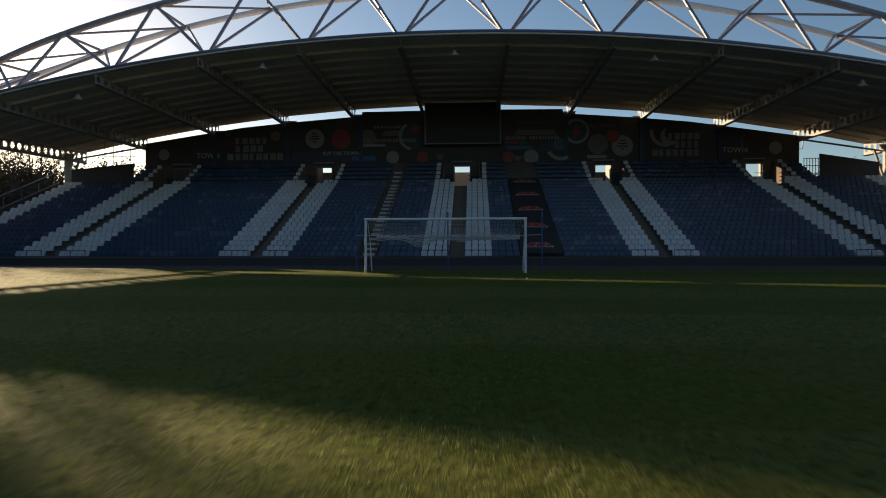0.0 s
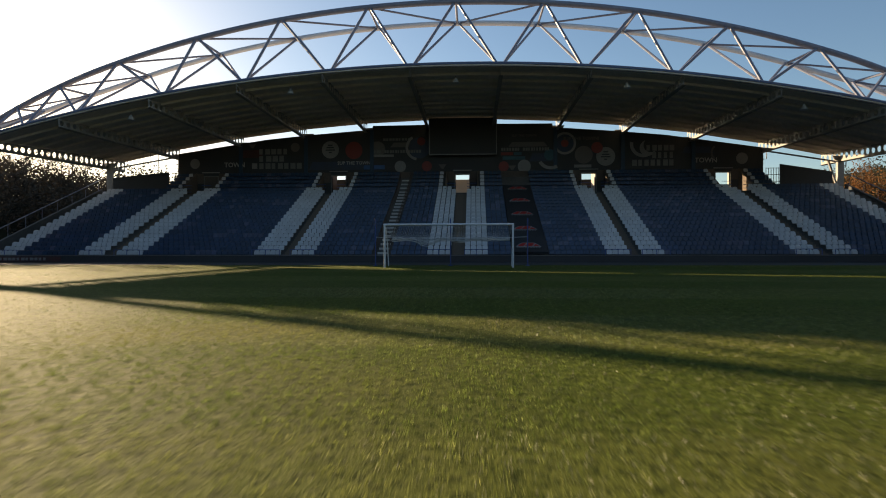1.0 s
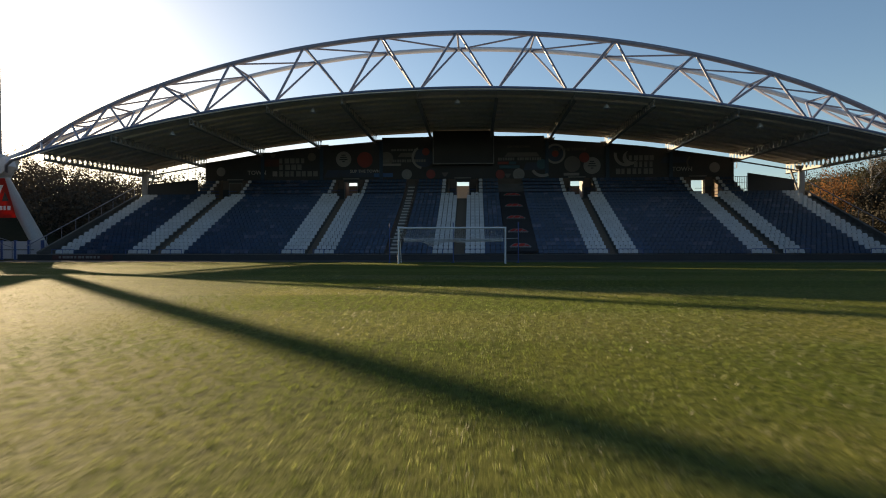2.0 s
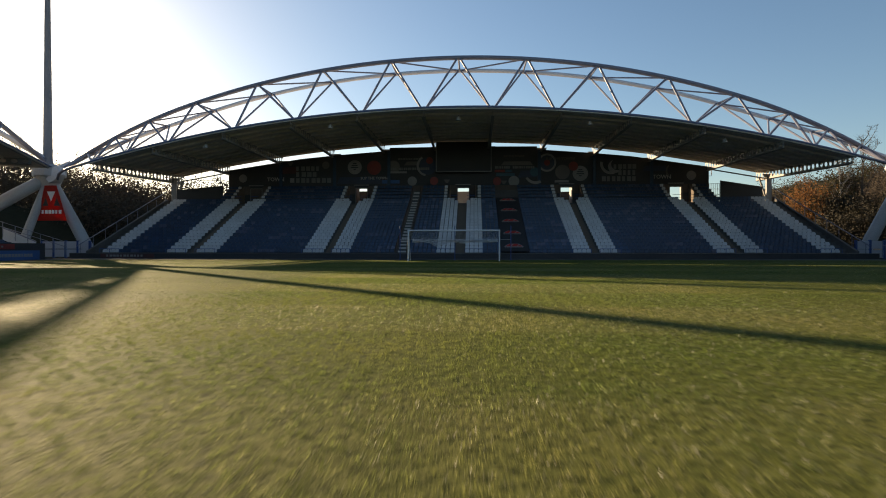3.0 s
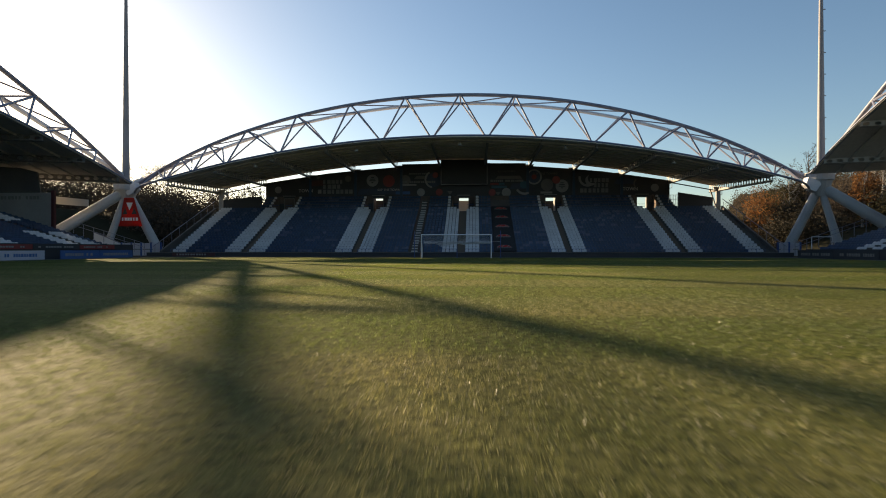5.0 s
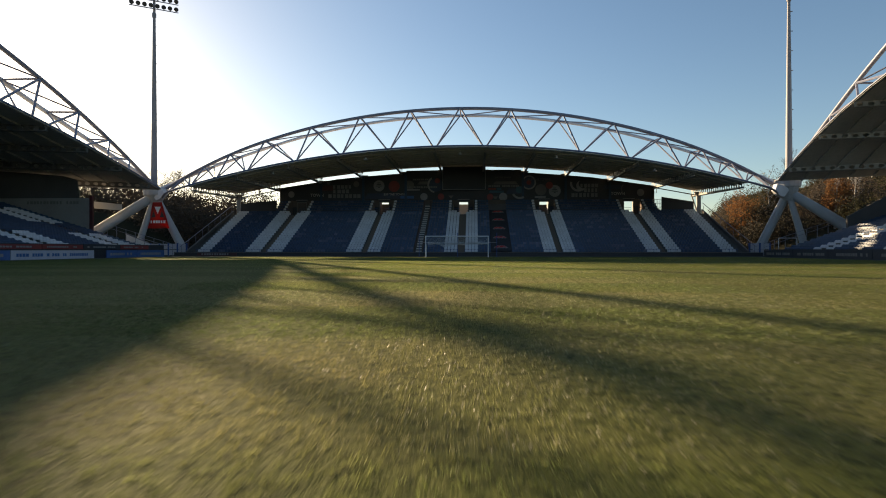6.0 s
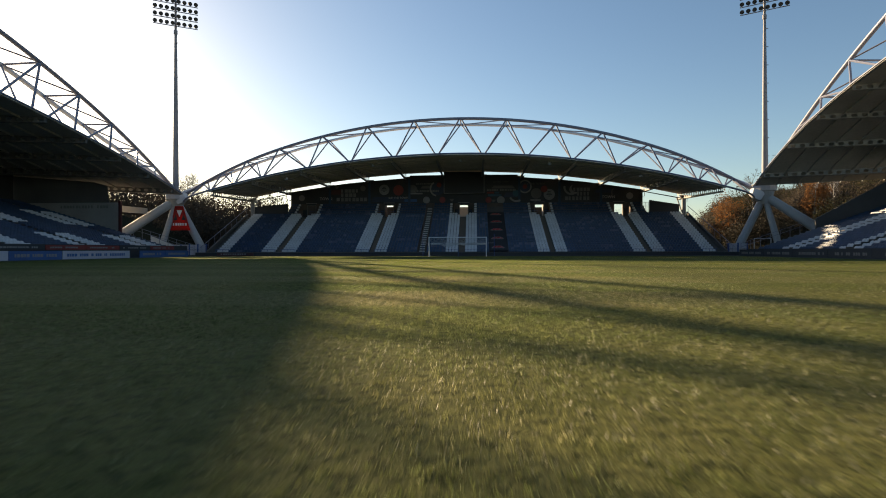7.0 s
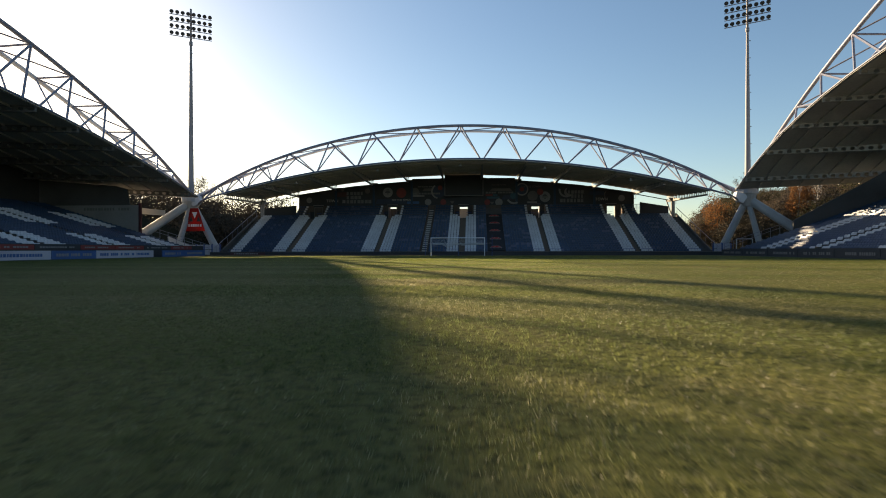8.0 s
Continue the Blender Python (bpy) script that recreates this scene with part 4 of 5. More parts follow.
# small loudspeakers under the roof edge
for u in (0.0, -13.5, 13.5, -27.0, 27.0):
    sp = thing("loudspeaker", "small pale cone loudspeaker hung under the roof edge", "loudspeaker", "roof loudspeakers")
    x, y, z = south(u, -0.4, low_s(u) - 0.15)
    part("stem", Shape().tube([(x, y, z + 0.15), (x, y, z - 0.35)], 0.025, 5), steel_grey, sp)
    part("horn", Shape().tube([(x, y, z - 0.33), (x, y, z - 0.75)], [0.08, 0.3], 10), steel_white, sp, "pale horn", True)

# ---- corner pylons with floodlight masts ----
def pylon(sx):
    t = thing("corner_pylon", "pale concrete three-legged pylon joining the roof trusses", "pylon", "corner pylons")
    X = lambda x: sx * x
    hub = (X(45.0) if sx < 0 else 45.3, 13.1)
    HUB = 9.55 if sx > 0 else 8.85
    s = Shape()
    n = 16
    for r0, r1, z0, z1 in ((0.85, 1.35, 7.6, HUB - 0.02), (1.55, 1.62, HUB, HUB + 0.85), (1.70, 1.70, HUB + 0.86, HUB + 0.98), (1.0, 0.62, HUB + 0.99, HUB + 1.4)):
        s.add([(hub[0] + r * math.cos(2 * math.pi * k / n), hub[1] + r * math.sin(2 * math.pi * k / n), z) for r, z in ((r0, z0), (r1, z1)) for k in range(n)],
              [(k, (k + 1) % n, n + (k + 1) % n, n + k) for k in range(n)] + [tuple(range(n))[::-1], tuple(range(n, 2 * n))])
    part("hub", s, leg_paint, t, "pale faceted hub")
    s = Shape()
    s.prism([(X(43.0), 12.0, 9.0), (X(43.6), 12.0, 8.3), (X(44.2), 12.0, 8.1), (X(44.9), 12.0, 9.1), (X(44.3), 12.0, 9.6), (X(43.3), 12.0, 9.9)], (0, 1.0, 0))
    part("end_casting", s, steel_white, t, "white steel end plate")
    for fx, fy, fz, w0, w1, th in ((41.3 if sx > 0 else 40.6, 13.9, 0.0, 1.0, 1.6, 1.2), (46.2, 10.2, 0.0, 0.75, 1.15, 0.9), (51.6, 7.0, 2.2, 1.35, 2.0, 1.5)):
        a, b = Vector((hub[0], hub[1], 8.9)), Vector((X(fx), fy, fz))
        way = (b - a).normalized()
        side = way.cross(Vector((0, 0, 1))).normalized()
        up = side.cross(way).normalized()
        a = a + way * 0.5
        ring = lambda p, w, d: [p + side * (w / 2 * math.cos(2 * math.pi * k / 14)) + up * (d / 2 * math.sin(2 * math.pi * k / 14)) for k in range(14)]
        leg = Shape().add(ring(a, w0, th * 0.85) + ring(b, w1, th), [(k, (k + 1) % 14, 14 + (k + 1) % 14, 14 + k) for k in range(14)] + [tuple(range(14))[::-1], tuple(range(14, 28))])
        part("leg", leg, leg_paint, t, "", True)
    # gates at the foot
    g = thing("corner_gate", "white panelled barrier with blue posts at the pylon foot", "barrier", "corner barriers")
    for k in range(4 if sx < 0 else 2):
        a = 39.6 + 1.35 * k
        part("panel", Shape().box(min(X(a + 0.14), X(a + 1.25)), max(X(a + 0.14), X(a + 1.25)), 12.0, 12.08, 0.98, 1.76), board_white, g, "white upper panel")
        part("panel", Shape().box(min(X(a + 0.14), X(a + 1.25)), max(X(a + 0.14), X(a + 1.25)), 12.0, 12.08, 0.1, 0.9), board_white, g, "white lower panel")
    for k in range(5 if sx < 0 else 3):
        a = 39.6 + 1.35 * k
        part("post", Shape().box(X(a) - 0.1, X(a) + 0.1, 11.94, 12.14, 0, 1.85), paint_blue, g, "blue post")
    m = thing("floodlight_mast", "tall grey tapered mast with four rows of floodlights", "floodlight mast", "floodlight masts")
    part("shaft", Shape().tube([(hub[0], hub[1] - 0.2, 9.9), (hub[0], hub[1] - 0.2, 10.6), (hub[0], hub[1] - 0.2, 24), (hub[0], hub[1] - 0.2, 36.0), (hub[0], hub[1] - 0.2, 41.2)], [0.62, 0.46, 0.32, 0.18, 0.16], 14), steel_mast, m, "", True)
    s = Shape()
    for k in range(9):
        z = 12 + 2.7 * k
        s.box(hub[0] + 0.15, hub[0] + 0.55 - 0.015 * k, hub[1] - 0.4, hub[1] - 0.3, z, z + 0.08)
    part("rungs", s, steel_mast, m, "small step brackets")
    part("collar", Shape().tube([(hub[0], hub[1] - 0.2, 35.1), (hub[0], hub[1] - 0.2, 35.7)], 0.28, 12), steel_mast, m)
    along = Vector((sx * -0.865, 0.505, 0)).normalized()
    face = Vector((sx * -0.505, -0.865, 0)).normalized()
    for row in range(4):
        z = 36.25 + 1.16 * row
        c = Vector((hub[0], hub[1] - 0.2, z)) + face * 0.35
        part("lamp_bar", Shape().beam(c - along * 3.2, c + along * 3.2, 0.12, 0.10), steel_mast, m)
        for k in range(8):
            p = c + along * (-2.9 + 0.829 * k) + Vector((0, 0, 0.44))
            aim = (face + Vector((0, 0, -0.35))).normalized()
            lamp = part("lamp", Shape().tube([p - aim * 0.30, p - aim * 0.12, p + aim * 0.12, p + aim * 0.18], [0.10, 0.23, 0.32, 0.32], 12), steel_mast, m, "round floodlight head", True)
            part("lens", Shape().tube([p + aim * 0.181, p + aim * 0.20], 0.29, 12), lamp_glass, lamp, "dark glass lens")
            part("yoke", Shape().tube([p - Vector((0, 0, 0.44)), p - Vector((0, 0, 0.2))], 0.04, 5), steel_mast, lamp)
    return t


for sx in (-1, 1):
    pylon(sx)

# red hanging banner between two legs of the western pylon
rb = thing("hanging_banner", "red hanging banner with white and dark triangles", "banner")
BY = 12.0
tri = lambda pts, m, nm, up, lab="": part(nm, Shape().prism([(x, BY - up, z) for x, z in pts], (0, -0.02, 0)), m, rb, lab)
tri([(-44.65, 7.8), (-43.3, 7.8), (-42.15, 4.0), (-45.45, 4.0)], banner_cloth, "cloth", 0.0, "red banner cloth")
tri([(-44.35, 7.15), (-43.45, 7.15), (-43.9, 6.1)], paint_white, "triangle", 0.025, "white triangle")
tri([(-44.85, 5.6), (-44.2, 5.6), (-44.5, 6.5)], hoarding_black, "triangle", 0.025, "dark triangle")
tri([(-43.6, 5.6), (-42.9, 5.6), (-43.3, 6.5)], hoarding_black, "triangle", 0.025, "dark triangle")
bars(rb, -45.0, -42.7, BY - 0.025, 4.75, 5.15, 6, paint_white)

# ---- side stands ----
def side_stand(sx, zl, kl, zt, kt, zr, kr, tilt, strips, name, rise, rows, ql=0.0):
    put = lambda u, v, z: (sx * (45.1 + v), -52.5 + u, z)
    low, top, rear = (lambda u: zl - kl * u * u - ql * u ** 4), (lambda u: zt - kt * u * u), (lambda u: zr - kr * u * u)
    nodes = [2.7 + 5.9 * k for k in range(9)] + [55.4, 59.5] if sx < 0 else [1.2 + 5.63 * k for k in range(9)] + [51.4, 55.9, 60.0]
    truss(name + "_roof_truss", "pale grey bowed tubular steel truss over the side stand", put, low, top, rear, nodes, [6.0 * k for k in range(11)], 65.6, 58.0, -2.6, -0.3, 4.2, 0.0, (0.25, 0.28, 0.15, 0.13), (3.8, 7.6))
    # west rafters take the shade-darkened copy of the rafter paint
    roof(name + "_roof", "dark curved roof over the side stand", put, low, lambda u: low(u) + tilt, -2.75, 21.0, -62.0, 62.5, [6.0 * k - 60 for k in range(21)], (0.5, 0.9), 7, rafter_shaded if sx < 0 else rafter_paint, 1.15, roof_sheet_dull)
    # terrace and seats
    s = Shape()
    for i in range(rows):
        x, z = 39.4 + 0.75 * i, 0.62 + rise * i
        s.box(min(sx * (x - 0.35), sx * (x + 0.402)), max(sx * (x - 0.35), sx * (x + 0.402)), -112, 4.5, -0.02 if i < 3 else z - 1.2, z - 0.37)
    structure(name + "_terrace", s, concrete_dark, "stepped dark concrete terrace of the side stand", "terrace")
    white, blue = [], []
    for i in range(rows):
        x, z = sx * (39.4 + 0.75 * i), 0.60 + rise * i
        y = 4.2
        striped = i < 10 or 15 < i < 25 or sx > 0
        while y > -62:
            gap = min(abs(y - c) for c in strips)
            if gap > 0.6:
                (white if gap < (2.7 if sx < 0 else 1.8) and striped else blue).append((x, y, z))
            y -= 0.44
    for tone, mat, places in (("white", seat_white, white), ("blue", seat_blue, blue)):
        tagged(new(name + "_seats", raw_mesh("side_seats", joined_seats(places, 90 if sx < 0 else -90), mat)), "rows of " + tone + " plastic seats in the side stand", "seats", "", "stuff")
    structure(name + "_front_wall", Shape().box(min(sx * 38.9, sx * 39.2), max(sx * 38.9, sx * 39.2), -112, 5, -0.02, 1.5 if sx < 0 else 0.95), hoarding_black, "low dark wall along the foot of the side stand", "wall")
    if sx < 0:
        s = Shape()
        for a in range(-56, 57, 8):
            z0, z1 = low(a) + tilt - 0.05, low(a + 8 if a < 56 else 57) + tilt - 0.05
            if a < 56:
                s.prism([(-64.6, -52.5 + a, 12.002), (-64.6, -44.5 + a + (1.0 if a == 48 else 0), 12.002), (-64.6, -44.5 + a + (1.0 if a == 48 else 0), max(12.01, z1)), (-64.6, -52.5 + a, max(12.01, z0))], (-0.3, 0, 0))
        structure("west_back_screen", s, hoarding_black, "dark rear screen under the roof of the side stand", "wall")
    structure(name + "_back_wall", Shape().box(min(sx * 64.6, sx * 64.9), max(sx * 64.6, sx * 64.9), -112, 4.5, 0, 12.0 if sx < 0 else 12.5), hoarding_black, "dark rear wall of the side stand", "wall")
    return put


side_stand(-1, 17.75, 0.00210, 26.9, 0.00387, 26.5, 0.00368, 1.0, (0.2, -11.1, -22.2, -33.3, -44.4, -55.5), "west", 0.225, 33)
side_stand(1, 22.28, 0.00128, 34.03, 0.00546, 33.8, 0.0054, 0.9, (-3.0, -13.5, -24.3, -35.1, -45.9, -56.7), "east", 0.26, 28, 4.64e-7)
# presumed infill, added to keep sun off the west seats and roof underside
structure("gable_sun_screen", Shape().prism([(-64.9, 4.6, 7.752), (-50.2, 4.6, 7.752), (-50.6, 4.6, 10.2), (-52.5, 4.6, 10.7), (-64.9, 4.6, 11.7)], (0, 0.2, 0)), concrete_dark, "dark screen added above the gable wall to block sun", "wall")
structure("gable_wall", Shape().box(-64.6, -48.8, 4.55, 4.85, -0.02, 7.75), concrete_mid, "pale grey gable wall at the end of the side stand", "wall")
tagged(part("cladding_panel", Shape().prism([(-52.2, 7.5, 6.75), (-46.4, 7.5, 6.3), (-46.4, 7.5, 7.15), (-52.2, 7.5, 7.75)], (0, 0.15, 0)), concrete_pale), "pale cladding panel behind the pylon leg", "panel")
gb = thing("gable_band", "faded grey lettering band on the gable wall", "sign")
bars(gb, -57.5, -50.2, 4.546, 6.95, 7.35, 16, concrete)
tagged(part("gable_post", Shape().box(-48.78, -48.45, 4.5, 4.9, 0, 8.0), material("maroon", (0.10, 0.02, 0.02), 0.6)), "dark red post at the end of the gable wall", "post")
s = Shape()
s.prism([(47.6, 4.6, -0.02), (64.9, 4.6, -0.02), (64.9, 4.6, 12.6), (61, 4.6, 12.2), (47.6, 4.6, 4.95)], (0, 0.25, 0))
structure("gable_parapet", s, concrete_dark, "sloping dark gable parapet of the side stand", "parapet")

sl = thing("sloping_barrier", "pale sloping barrier wall beside the side stand's steps", "barrier")
part("slab", Shape().prism([(-46.9, 9.2, 1.9), (-43.4, 9.2, 0.6), (-43.4, 9.2, 1.7), (-46.9, 9.2, 3.1)], (0, 0.15, 0)), paint_white, sl)
part("cap", Shape().beam((-46.9, 9.27, 3.14), (-43.4, 9.27, 1.74), 0.2, 0.06), steel_grey, sl)
for sx in (-1, 1):
    rl = thing("step_railing", "grey tubular railing beside the side stand's end", "railing", "end railings")
    for k in range(8):
        x = 40.0 + 1.35 * k
        z = 0.5 + (0.225 if sx < 0 else 0.26) * (x - 39.4) / 0.75
        part("post", Shape().tube([(sx * x, 9.05, z - 0.5), (sx * x, 9.05, z + 1.0)], 0.035, 6), steel_grey, rl)
    for up in (0.5, 1.0):
        a, b = 40.0, 49.4
        g_ = (0.225 if sx < 0 else 0.26) / 0.75
        part("rail", Shape().tube([(sx * a, 9.05, 0.5 + g_ * (a - 39.4) + up), (sx * b, 9.05, 0.5 + g_ * (b - 39.4) + up)], 0.03, 6), steel_grey, rl)

fr = thing("tubular_frame", "pale tubular gate frame beside the pylon foot", "frame")
part("rail", Shape().tube([(41.4, 8.2, 2.4), (43.7, 8.2, 2.4)], 0.05, 8), steel_white, fr)
for x in (41.4, 43.7):
    part("post", Shape().tube([(x, 8.2, 0), (x, 8.2, 2.4)], 0.05, 8), steel_white, fr)
cab = thing("blue_cabinet", "small blue metal cabinet beside the pylon foot", "cabinet")
part("body", Shape().box(42.2, 43.2, 7.4, 8.0, 0.08, 1.15), paint_blue, cab)
part("lid", Shape().box(42.16, 43.24, 7.36, 8.04, 1.152, 1.2), paint_blue, cab)
part("plinth", Shape().box(42.25, 43.15, 7.45, 7.95, 0, 0.078), concrete, cab)

# boards along the touchlines
r = random.Random(8)


def touch_board(sx, y1, y0, z0, z1, x, mat, ink, label):
    t = thing("advertising_board", label, "board", "pitch-side boards")
    part("panel", Shape().box(min(sx * x, sx * (x + 0.1)), max(sx * x, sx * (x + 0.1)), y0 + 0.04, y1 - 0.04, z0, z1), mat, t)
    y, h = y0 + 0.6, z1 - z0
    while y < y1 - 0.9:
        w = r.choice((0.18, 0.24, 0.30))
        if r.random() < 0.82:
            o = part("letter_bar", bar(w, h * 0.34, ink, 1), ink, t)
            o.location = (sx * x if sx > 0 else -x + 0.012, y, z0 + 0.32 * h)
        y += w + 0.08
    return t


for y1, y0, mat, ink, label in ((2.6, -3.0, hoarding_blue, hoarding_grey, "low blue pitch-side board with pale lettering"), (-3.0, -8.4, hoarding_blue, hoarding_grey, "low blue pitch-side board with pale lettering"), (-10.3, -20.6, board_white, hoarding_blue, "long white pitch-side board with blue lettering"),
                                (-20.6, -26.7, hoarding_blue, hoarding_grey, "low blue pitch-side board with pale lettering"), (-26.7, -36.9, board_white, hoarding_blue, "long white pitch-side board with blue lettering"), (-36.9, -47, hoarding_blue, hoarding_grey, "low blue pitch-side board with pale lettering")):
    touch_board(-1, y1, y0, 0.02, 0.85, 37.4, mat, ink, label)
for y1, y0, mat in ((1.5, -4, hoarding_red), (-4, -10, hoarding_black), (-10, -15.5, hoarding_red), (-15.5, -21, hoarding_red), (-21, -27, hoarding_black), (-27, -33, hoarding_red), (-33, -45, hoarding_black)):
    touch_board(-1, y1, y0, 0.96, 1.42, 38.8, mat, hoarding_grey, "narrow wall-top board with pale lettering")
y = 4.0
while y > -58:
    touch_board(1, y, y - 6.1, 0.02, 0.85, 37.4, hoarding_black, concrete, "low dark pitch-side board with dim lettering")
    y -= 6.1

# ---- plain unseen north stand, closing the place and cutting sky light on shaded parts ----
s = Shape()
for i in range(30):
    y, z = -113.0 - 0.75 * i, 0.62 + 0.36 * i
    s.box(-64, 64, y - 0.40, y + 0.35, -0.02 if i < 3 else z - 1.2, z)
structure("north_terrace", s, seat_blue, "blue seated terrace closing the north end", "terrace")
structure("north_back_wall", Shape().box(-64.4, 64.4, -136.4, -136.0, 0, 19.0), hoarding_black, "dark rear wall of the north stand", "wall")
s = Shape()
for i in range(16):
    xa, xb = -64 + 8 * i, -56 + 8 * i
    za, zb = 19.5 - 0.0012 * xa * xa, 19.5 - 0.0012 * xb * xb
    s.prism([(xa, -111, za), (xb, -111, zb), (xb, -111, zb + 0.5), (xa, -111, za + 0.5)], (0, -26, 1.0))
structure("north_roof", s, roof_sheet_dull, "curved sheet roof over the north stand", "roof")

# ---- goal ----
goal = thing("goal", "white full-size football goal with lifted net", "goal")
part("post", Shape().tube([(-3.72, 0, 0), (-3.72, 0, 2.5)], 0.06, 12), paint_white, goal, "", True)
part("post", Shape().tube([(3.72, 0, 0), (3.72, 0, 2.5)], 0.06, 12), paint_white, goal, "", True)
part("crossbar", Shape().tube([(-3.78, 0, 2.5), (3.78, 0, 2.5)], 0.06, 12), paint_white, goal, "", True)
for sx in (-1, 1):
    part("side_bar", Shape().tube([(sx * 3.72, 0.03, 2.45), (sx * 3.78, 0.9, 2.3), (sx * 3.78, 1.5, 1.2), (sx * 3.76, 1.75, 0.02)], 0.03, 8), paint_white, goal, "", True)
net = Shape()
def net_at(u, w):
    """The lifted net: from the crossbar back, then hanging in folds at the rear line."""
    x = -3.68 + 7.36 * u
    sag = 0.10 * math.sin(9 * u) + 0.12 * math.sin(23 * u + 1) * w
    if w < 0.6:
        f = w / 0.6
        return (x, 0.05 + 2.8 * f, 2.46 - 0.66 * f - 0.12 * math.sin(math.pi * f))
    f = (w - 0.6) / 0.4
    drop = 0.20 + 0.42 * math.exp(-((u - 0.30) / 0.09) ** 2) + 0.10 * math.exp(-((u - 0.6) / 0.06) ** 2) + 0.04 * math.sin(31 * u)
    return (x + 0.06 * math.sin(40 * u) * f, 2.85 + 0.10 * math.sin(5 * math.pi * f + 4 * u), 1.80 - drop * f + 0.03 * math.sin(17 * u + 9 * f))
nu, nw = 50, 26
for i in range(nu + 1):
    net.tube([net_at(i / nu, j / nw) for j in range(nw + 1)], 0.0042, 3)
for j in range(nw + 1):
    net.tube([net_at(i / nu, j / nw) for i in range(nu + 1)], 0.0042, 3)
for k in range(9):
    rb_ = random.Random(60 + k)
    ph = rb_.uniform(0, 6)
    line = []
    for i in range(61):
        u = i / 60
        swoop = (0.36 * math.exp(-((u - 0.30) / 0.08) ** 2) + 0.12 * math.exp(-((u - 0.6) / 0.05) ** 2)) * k / 9
        line.append((-3.72 + 7.44 * u, 2.88 + 0.07 * math.sin(9 * u + ph), 1.78 - 0.026 * k - swoop + 0.022 * math.sin(23 * u + ph) + 0.015 * math.sin(51 * u + 2 * ph)))
    net.tube(line, 0.014, 4)
part("net", net, net_white, goal, "white cord net hung up in folds")
for px in (-4.8, 0.0, 4.85):
    np_ = thing("net_pole", "slim blue net support pole behind the goal", "pole", "net poles")
    part("shaft", Shape().tube([(px, 3.0, 0), (px, 3.0, 3.0)], 0.038, 8), paint_blue, np_, "", True)
    part("base", Shape().tube([(px, 3.0, 0), (px, 3.0, 0.04)], 0.14, 10), paint_blue, np_)
part("back_line", Shape().tube([(-4.8, 3.0, 1.82), (-2, 2.9, 1.74), (0, 3.0, 1.80), (2.2, 2.9, 1.74), (4.85, 3.0, 1.82)], 0.012, 5), net_white, goal)

# ---- trees and hillside ----
def foliage(centre, radii, count, size, seed, hollow=0.35):
    r = np.random.RandomState(seed)
    n = int(count)
    d = r.normal(size=(n, 3))
    d /= np.linalg.norm(d, axis=1)[:, None]
    lump = 1 + 0.28 * np.sin(d[:, 0] * 5 + seed) + 0.22 * np.sin(d[:, 2] * 7 + seed * 2) + 0.2 * np.sin(d[:, 1] * 6 + 3 * seed)
    p = d * (r.uniform(hollow, 1, n) ** 0.6 * lump)[:, None] * np.array(radii) + np.array(centre)
    a, b = r.normal(size=(n, 3)), r.normal(size=(n, 3))
    a /= np.linalg.norm(a, axis=1)[:, None]
    b -= (a * b).sum(1)[:, None] * a
    b /= np.linalg.norm(b, axis=1)[:, None]
    k = size * r.uniform(0.6, 1.4, n)[:, None]
    v = np.stack([p - a * k, p + b * k * 0.6, p + a * k, p - b * k * 0.6], 1).reshape(-1, 3)
    return v, np.arange(4 * n).reshape(n, 4)


def tree(x, y, z, high, wide, leaf, label, seed, count=1500, size=0.3, trunk=bark, low=0.25):
    t = thing("tree", label, "tree", "trees round the stadium", "", (0, 0, 0))
    r = random.Random(seed)
    s = Shape()
    top = Vector((x + r.uniform(-0.4, 0.4), y + r.uniform(-0.4, 0.4), z + high * 0.92))
    base = Vector((x, y, z - 0.3))
    spine = [base, base.lerp(top, 0.35) + Vector((r.uniform(-0.3, 0.3), r.uniform(-0.3, 0.3), 0)), base.lerp(top, 0.7), top]
    s.tube(spine, [high * 0.022, high * 0.016, high * 0.009, 0.02], 7)
    for k in range(16 if count > 400 else 30):
        f = r.uniform(low, 0.96)
        p = base.lerp(top, f)
        ang, reach = r.uniform(0, 6.28), wide * (1.1 - f) * r.uniform(0.7, 1.1)
        q = p + Vector((math.cos(ang) * reach, math.sin(ang) * reach, high * r.uniform(0.08, 0.2)))
        mid = p.lerp(q, 0.5) + Vector((0, 0, -0.05 * high * r.random()))
        s.tube([p, mid, q], [high * 0.007, high * 0.005, 0.015], 5)
        for e in range(3 if count > 400 else 7):
            w = mid.lerp(q, r.random())
            s.tube([w, w + Vector((r.uniform(-1, 1), r.uniform(-1, 1), r.uniform(0.2, 1.2))) * reach * 0.35], [0.03, 0.01], 4)
    part("trunk", s, trunk, t, "", True)
    if count:
        v, f = foliage((x, y, z + high * (0.5 + low / 2)), (wide, wide, high * (0.52 - low / 2)), count, size, seed)
        me = bpy.data.meshes.new("crown")
        me.from_pydata(v.tolist(), [], f.tolist())
        me.materials.append(leaf)
        part("crown", me, leaf, t, "loose leafy crown")
    return t


